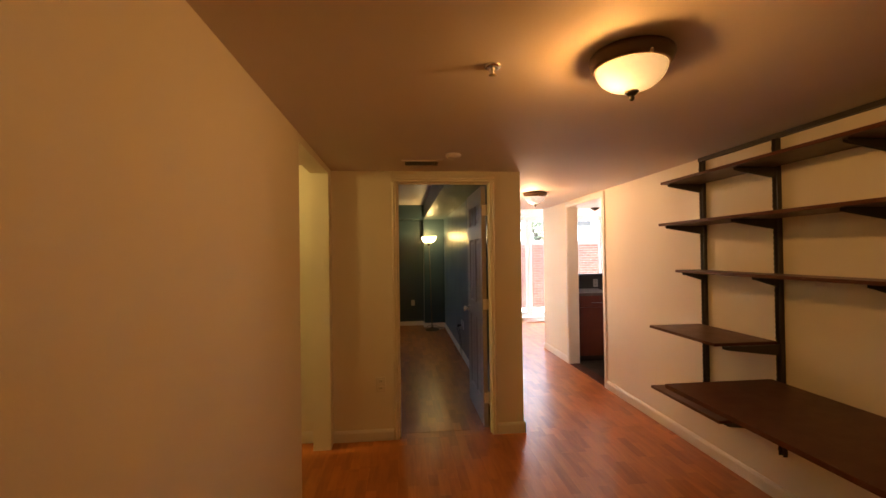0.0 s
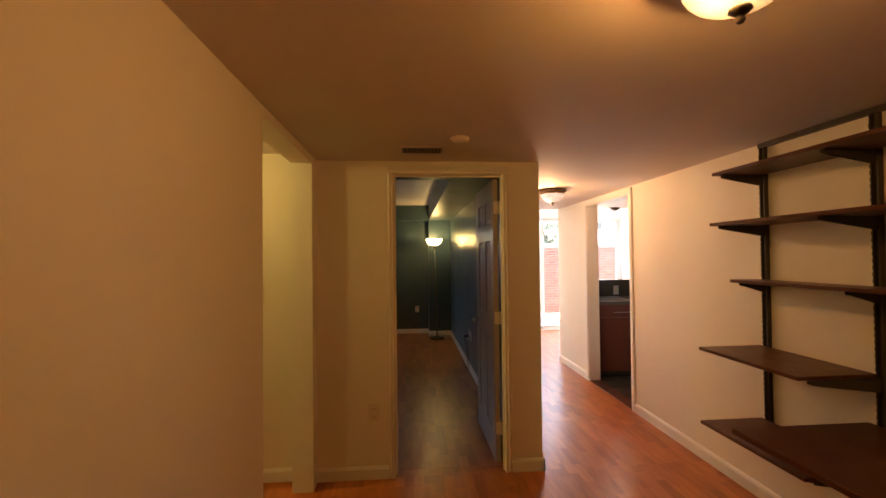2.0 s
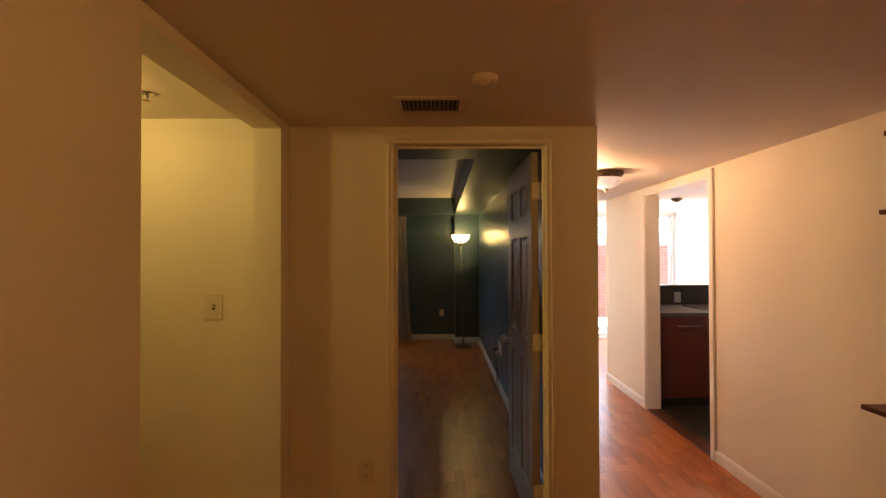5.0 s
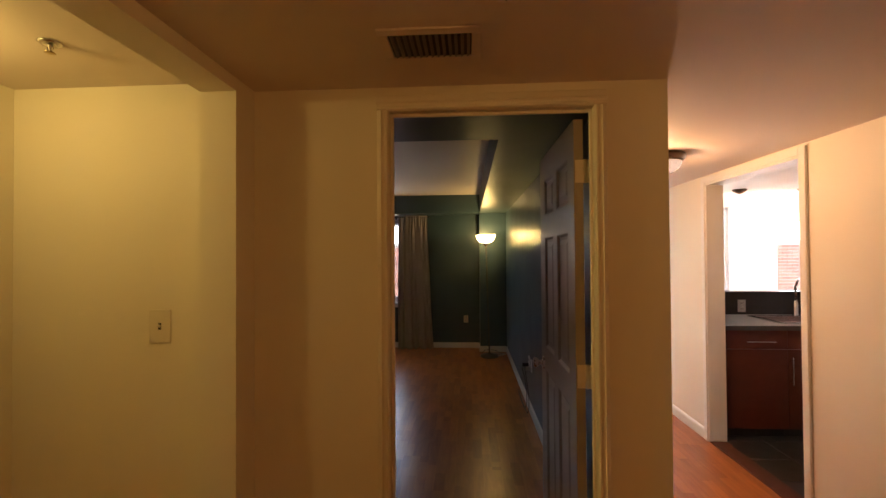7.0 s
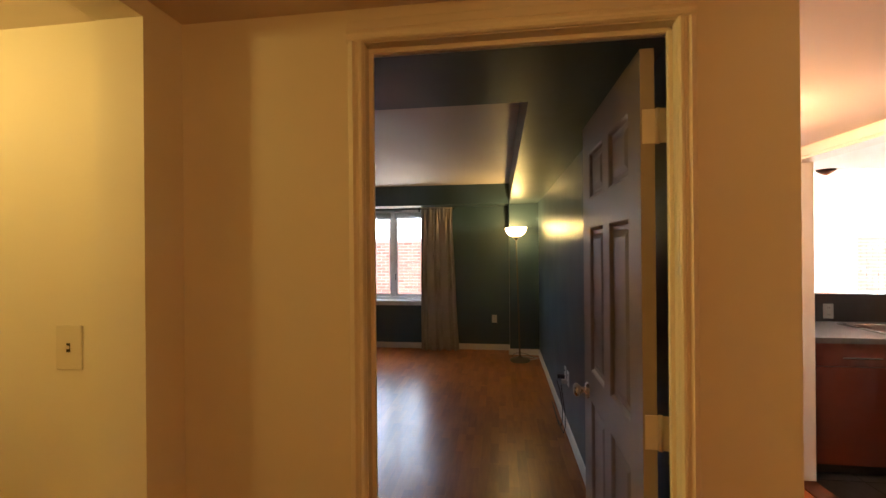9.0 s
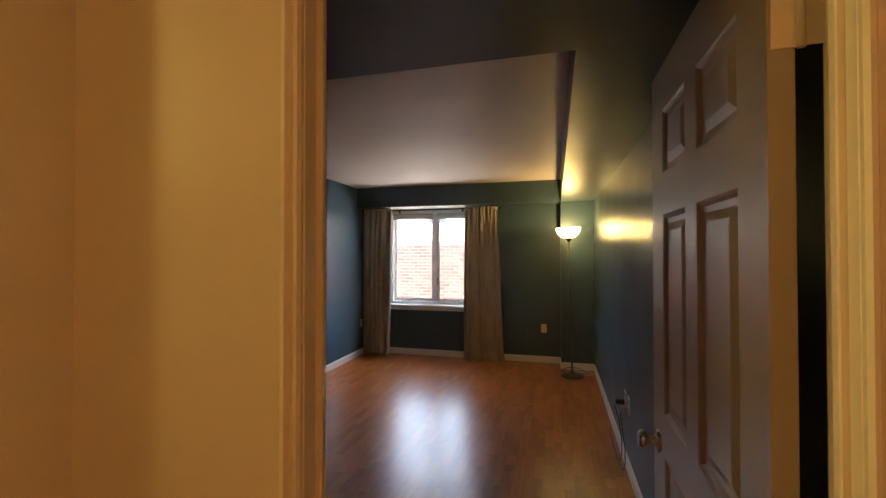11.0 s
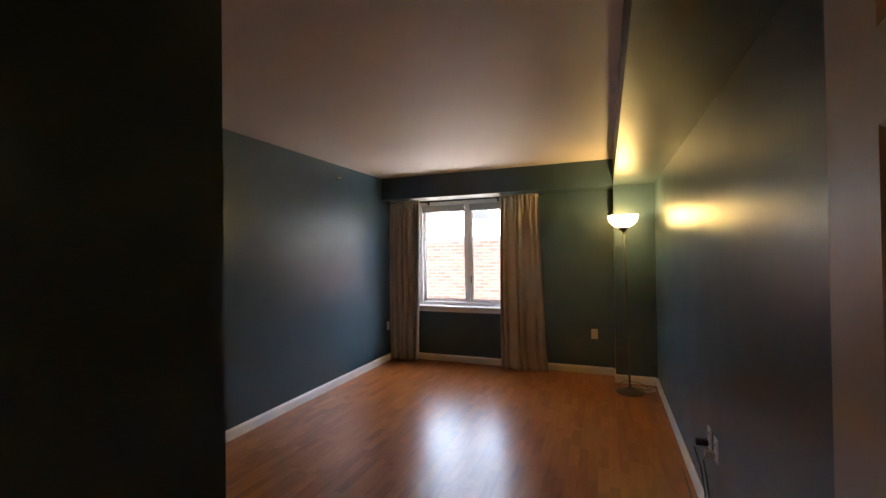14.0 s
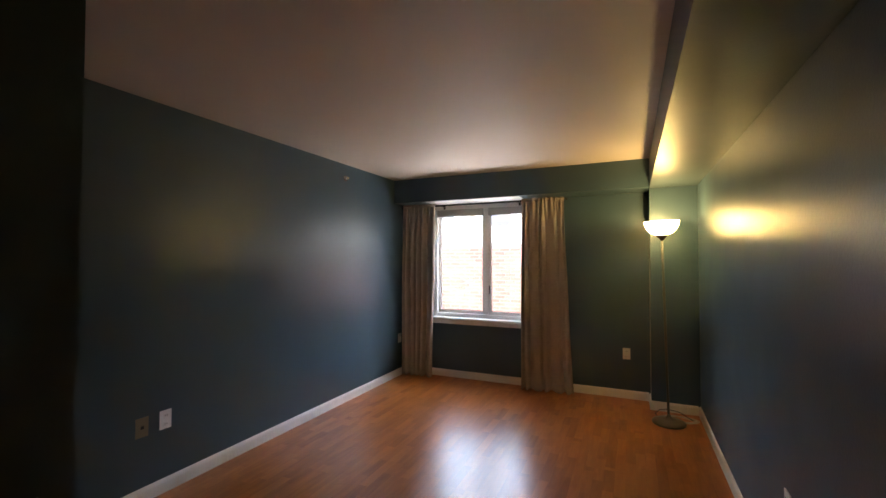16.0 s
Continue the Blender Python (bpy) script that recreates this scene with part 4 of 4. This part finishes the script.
# ---- outdoor wall and trees ----
def garden_wall():
    root = tagged(new("garden_wall"), "red brick garden wall with pale mortar", "wall", "", "structure")
    X0, X1, Y, Z0, Z1 = -9.0, 14.0, 12.3, -0.15, 1.72
    bm = bmesh.new()
    box(bm, X0, X1, Y + 0.008, Y + 0.2, Z0, Z1)
    part("mortar_core", bm, M_MORTAR, root)
    bl, bh, j = 0.203, 0.062, 0.011
    bm = bmesh.new()
    box(bm, 0, bl, 0, 0.05, 0, bh, bevel=0.003, seg=1)
    one = finish("brick", bm, M_BRICK)
    me = one.data
    bpy.data.objects.remove(one)
    verts, faces = [], []
    count = 0
    k = 0
    z = Z0
    while z + bh < Z1:
        x = X0 + (bl / 2 + j / 2 if k % 2 else 0)
        while x + bl < X1:
            dy = random.uniform(-0.003, 0.003)
            if -2.9 < x < -0.6 and 0.25 < z and count < 300:
                b = new("brick", me)
                b.parent = root
                b.location = (x, Y + dy, z)
                count += 1
            else:
                n = len(verts)
                for dx, ddy, dz in ((0, 0, 0), (bl, 0, 0), (bl, 0.05, 0), (0, 0.05, 0), (0, 0, bh), (bl, 0, bh), (bl, 0.05, bh), (0, 0.05, bh)):
                    verts.append((x + dx, Y + dy + ddy, z + dz))
                faces += [(n, n + 1, n + 5, n + 4), (n + 1, n + 2, n + 6, n + 5), (n + 3, n, n + 4, n + 7), (n + 4, n + 5, n + 6, n + 7), (n, n + 3, n + 2, n + 1)]
            x += bl + j
        z += bh + j
        k += 1
    m2 = bpy.data.meshes.new("bricks")
    m2.from_pydata(verts, [], faces)
    m2.materials.append(M_BRICK)
    ob = new("bricks", m2)
    ob.parent = root
    tagged(ob, "the remaining red bricks of the wall", "", "", "stuff")
    bm = bmesh.new()
    box(bm, X0 - 0.02, X1 + 0.02, Y - 0.03, Y + 0.24, Z1, Z1 + 0.06, bevel=0.01)
    part("coping", bm, M_CONCRETE, root, "pale concrete coping")


garden_wall()


def tree(place, h, seed):
    t = thing("tree", place, "leafy garden tree behind the brick wall", "tree", "trees behind the wall")
    rnd = random.Random(seed)
    bm = bmesh.new()
    limbs = []

    def limb(p, d, length, r, depth):
        pts, q, dd = [p], Vector(p), Vector(d)
        for _ in range(4):
            dd = (dd + Vector((rnd.uniform(-0.2, 0.2), rnd.uniform(-0.2, 0.2), rnd.uniform(-0.02, 0.15)))).normalized()
            q = q + dd * length / 4
            pts.append(q.copy())
        for i in range(4):
            a, b = pts[i], pts[i + 1]
            tube(bm, [a, b], r * (1 - 0.17 * i), 6)
        if depth:
            for _ in range(4):
                s = rnd.uniform(0.45, 1.0)
                limb(pts[int(s * 4)], (dd + Vector((rnd.uniform(-1, 1), rnd.uniform(-1, 1), rnd.uniform(-0.1, 0.6)))).normalized(), length * 0.55, r * 0.45, depth - 1)
        else:
            limbs.append(pts)
    limb(Vector((0, 0, 0)), Vector((0, 0, 1)), h * 0.55, h * 0.028, 2)
    part("trunk", bm, M_BARK, t)
    verts, faces = [], []
    for pts in limbs:
        for _ in range(120):
            c = pts[rnd.randint(1, 4)] + Vector((rnd.gauss(0, 0.28), rnd.gauss(0, 0.28), rnd.gauss(0, 0.25)))
            u = Vector((rnd.uniform(-1, 1), rnd.uniform(-1, 1), rnd.uniform(-1, 1))).normalized()
            w = u.orthogonal().normalized()
            s = rnd.uniform(0.04, 0.08)
            n = len(verts)
            verts += [tuple(c - u * s), tuple(c + w * s * 0.5), tuple(c + u * s), tuple(c - w * s * 0.5)]
            faces.append((n, n + 1, n + 2, n + 3))
    me = bpy.data.meshes.new("crown")
    me.from_pydata(verts, [], faces)
    me.materials.append(M_LEAF)
    ob = new("crown", me)
    ob.parent = t
    tagged(ob, "loose crown of small green leaves")


tree((5.6, 15.2, -0.15), 4.4, 12)


def house(place, w, h, label):
    """A pale clapboard house behind the garden wall."""
    t = thing("house", place, label, "house", "houses behind the wall")
    bm = bmesh.new()
    box(bm, 0, w, 0, 6.0, 0, h)
    k = 0
    while k * 0.18 + 0.18 < h:
        z = k * 0.18
        prism(bm, [(0.0, z), (-0.022, z), (-0.004, z + 0.18), (0.0, z + 0.18)], "x", 0, w)
        k += 1
    part("wall", bm, M_SIDING, t)
    bm = bmesh.new()
    prism(bm, [(-0.4, h), (3.0, h + 1.5), (6.4, h), (6.4, h + 0.12), (3.0, h + 1.64), (-0.4, h + 0.12)], "x", -0.4, w + 0.4)
    part("roof", bm, M_ROOFING, t, "grey shingled roof")
    n = max(2, int(w / 2.4))
    for i in range(n):
        x = (i + 0.5) * w / n
        for z in (0.9, 2.9):
            bm = bmesh.new()
            for b in ((x - 0.5, x - 0.42, -0.06, -0.02, z, z + 1.2), (x + 0.42, x + 0.5, -0.06, -0.02, z, z + 1.2), (x - 0.42, x + 0.42, -0.06, -0.02, z, z + 0.08), (x - 0.42, x + 0.42, -0.06, -0.02, z + 1.12, z + 1.2), (x - 0.42, x + 0.42, -0.06, -0.02, z + 0.57, z + 0.63)):
                box(bm, *b)
            f = part("window", bm, M_VINYL, t)
            bm = bmesh.new()
            box(bm, x - 0.42, x + 0.42, -0.036, -0.026, z + 0.08, z + 1.12)
            part("pane", bm, M_SPLASH, f, "dark glass pane")


house((-13.0, 21.0, -0.15), 12.5, 4.9, "pale clapboard house beyond the brick wall")
house((1.2, 22.5, -0.15), 13.0, 5.2, "pale clapboard neighbour house")


# ---- floor pieces ----
def plank_floor(name, areas, label, seed):
    """Laminate planks running along y, in rows across x."""
    root = tagged(new(name), label, "floor", "", "structure")
    rnd = random.Random(seed)
    PW, PL, G = 0.1935, 1.21, 0.00003
    cache = {}

    def plank(w, l):
        key = (round(w, 4), round(l, 4))
        if key not in cache:
            bm = bmesh.new()
            box(bm, G, w - G, G, l - G, -0.010, 0.0)
            o = finish("plank", bm, M_PLANK)
            cache[key] = o.data
            bpy.data.objects.remove(o)
        return cache[key]
    for x0, x1, y0, y1 in areas:
        i = math.floor(x0 / PW)
        while i * PW < x1 - 1e-4:
            a, b = max(x0, i * PW), min(x1, (i + 1) * PW)
            y = y0 - (0.37 * i % 1.0) * PL
            while y < y1 - 1e-4:
                c, d = max(y0, y), min(y1, y + PL)
                if b - a > 0.004 and d - c > 0.004:
                    o = new("plank", plank(b - a, d - c))
                    o.parent = root
                    o.location = (a, c, 0)
                y += PL
            i += 1
    return root


plank_floor("floor_hall", [(-0.112, 2.57, -1.6, DW), (-1.105, -0.24, -1.6, 3.70), (-3.0, -1.105, 2.3, 3.70), (-0.24, -0.112, 2.645, 3.545), (0.385, 1.158, DW, DB - 0.002), (CX, 2.566, DW, 6.56)], "glossy reddish cherry laminate plank floor", 1)
plank_floor("floor_bedroom", [(-0.104, 1.26, DB, 4.503), (-1.96, 1.26, 4.503, PF), (-1.96, 0.856, PF, FW)], "glossy reddish cherry laminate plank floor", 2)
plank_floor("floor_living", [(CX, 7.6, 6.56, FW), (2.69, 7.6, 6.42, 6.56)], "sunlit cherry laminate plank floor", 3)


def tile_floor():
    root = tagged(new("floor_kitchen"), "black slate tile kitchen floor", "floor", "", "structure")
    bm = bmesh.new()
    box(bm, 0.002, 0.301, 0.002, 0.301, -0.010, 0.0, bevel=0.002, seg=1)
    o = finish("tile", bm, M_SLATETILE)
    me = o.data
    bpy.data.objects.remove(o)
    for i in range(8):
        for j in range(10):
            t = new("tile", me)
            t.parent = root
            t.location = (2.694 + i * 0.303, 3.21 + j * 0.303, 0.0)


tile_floor()
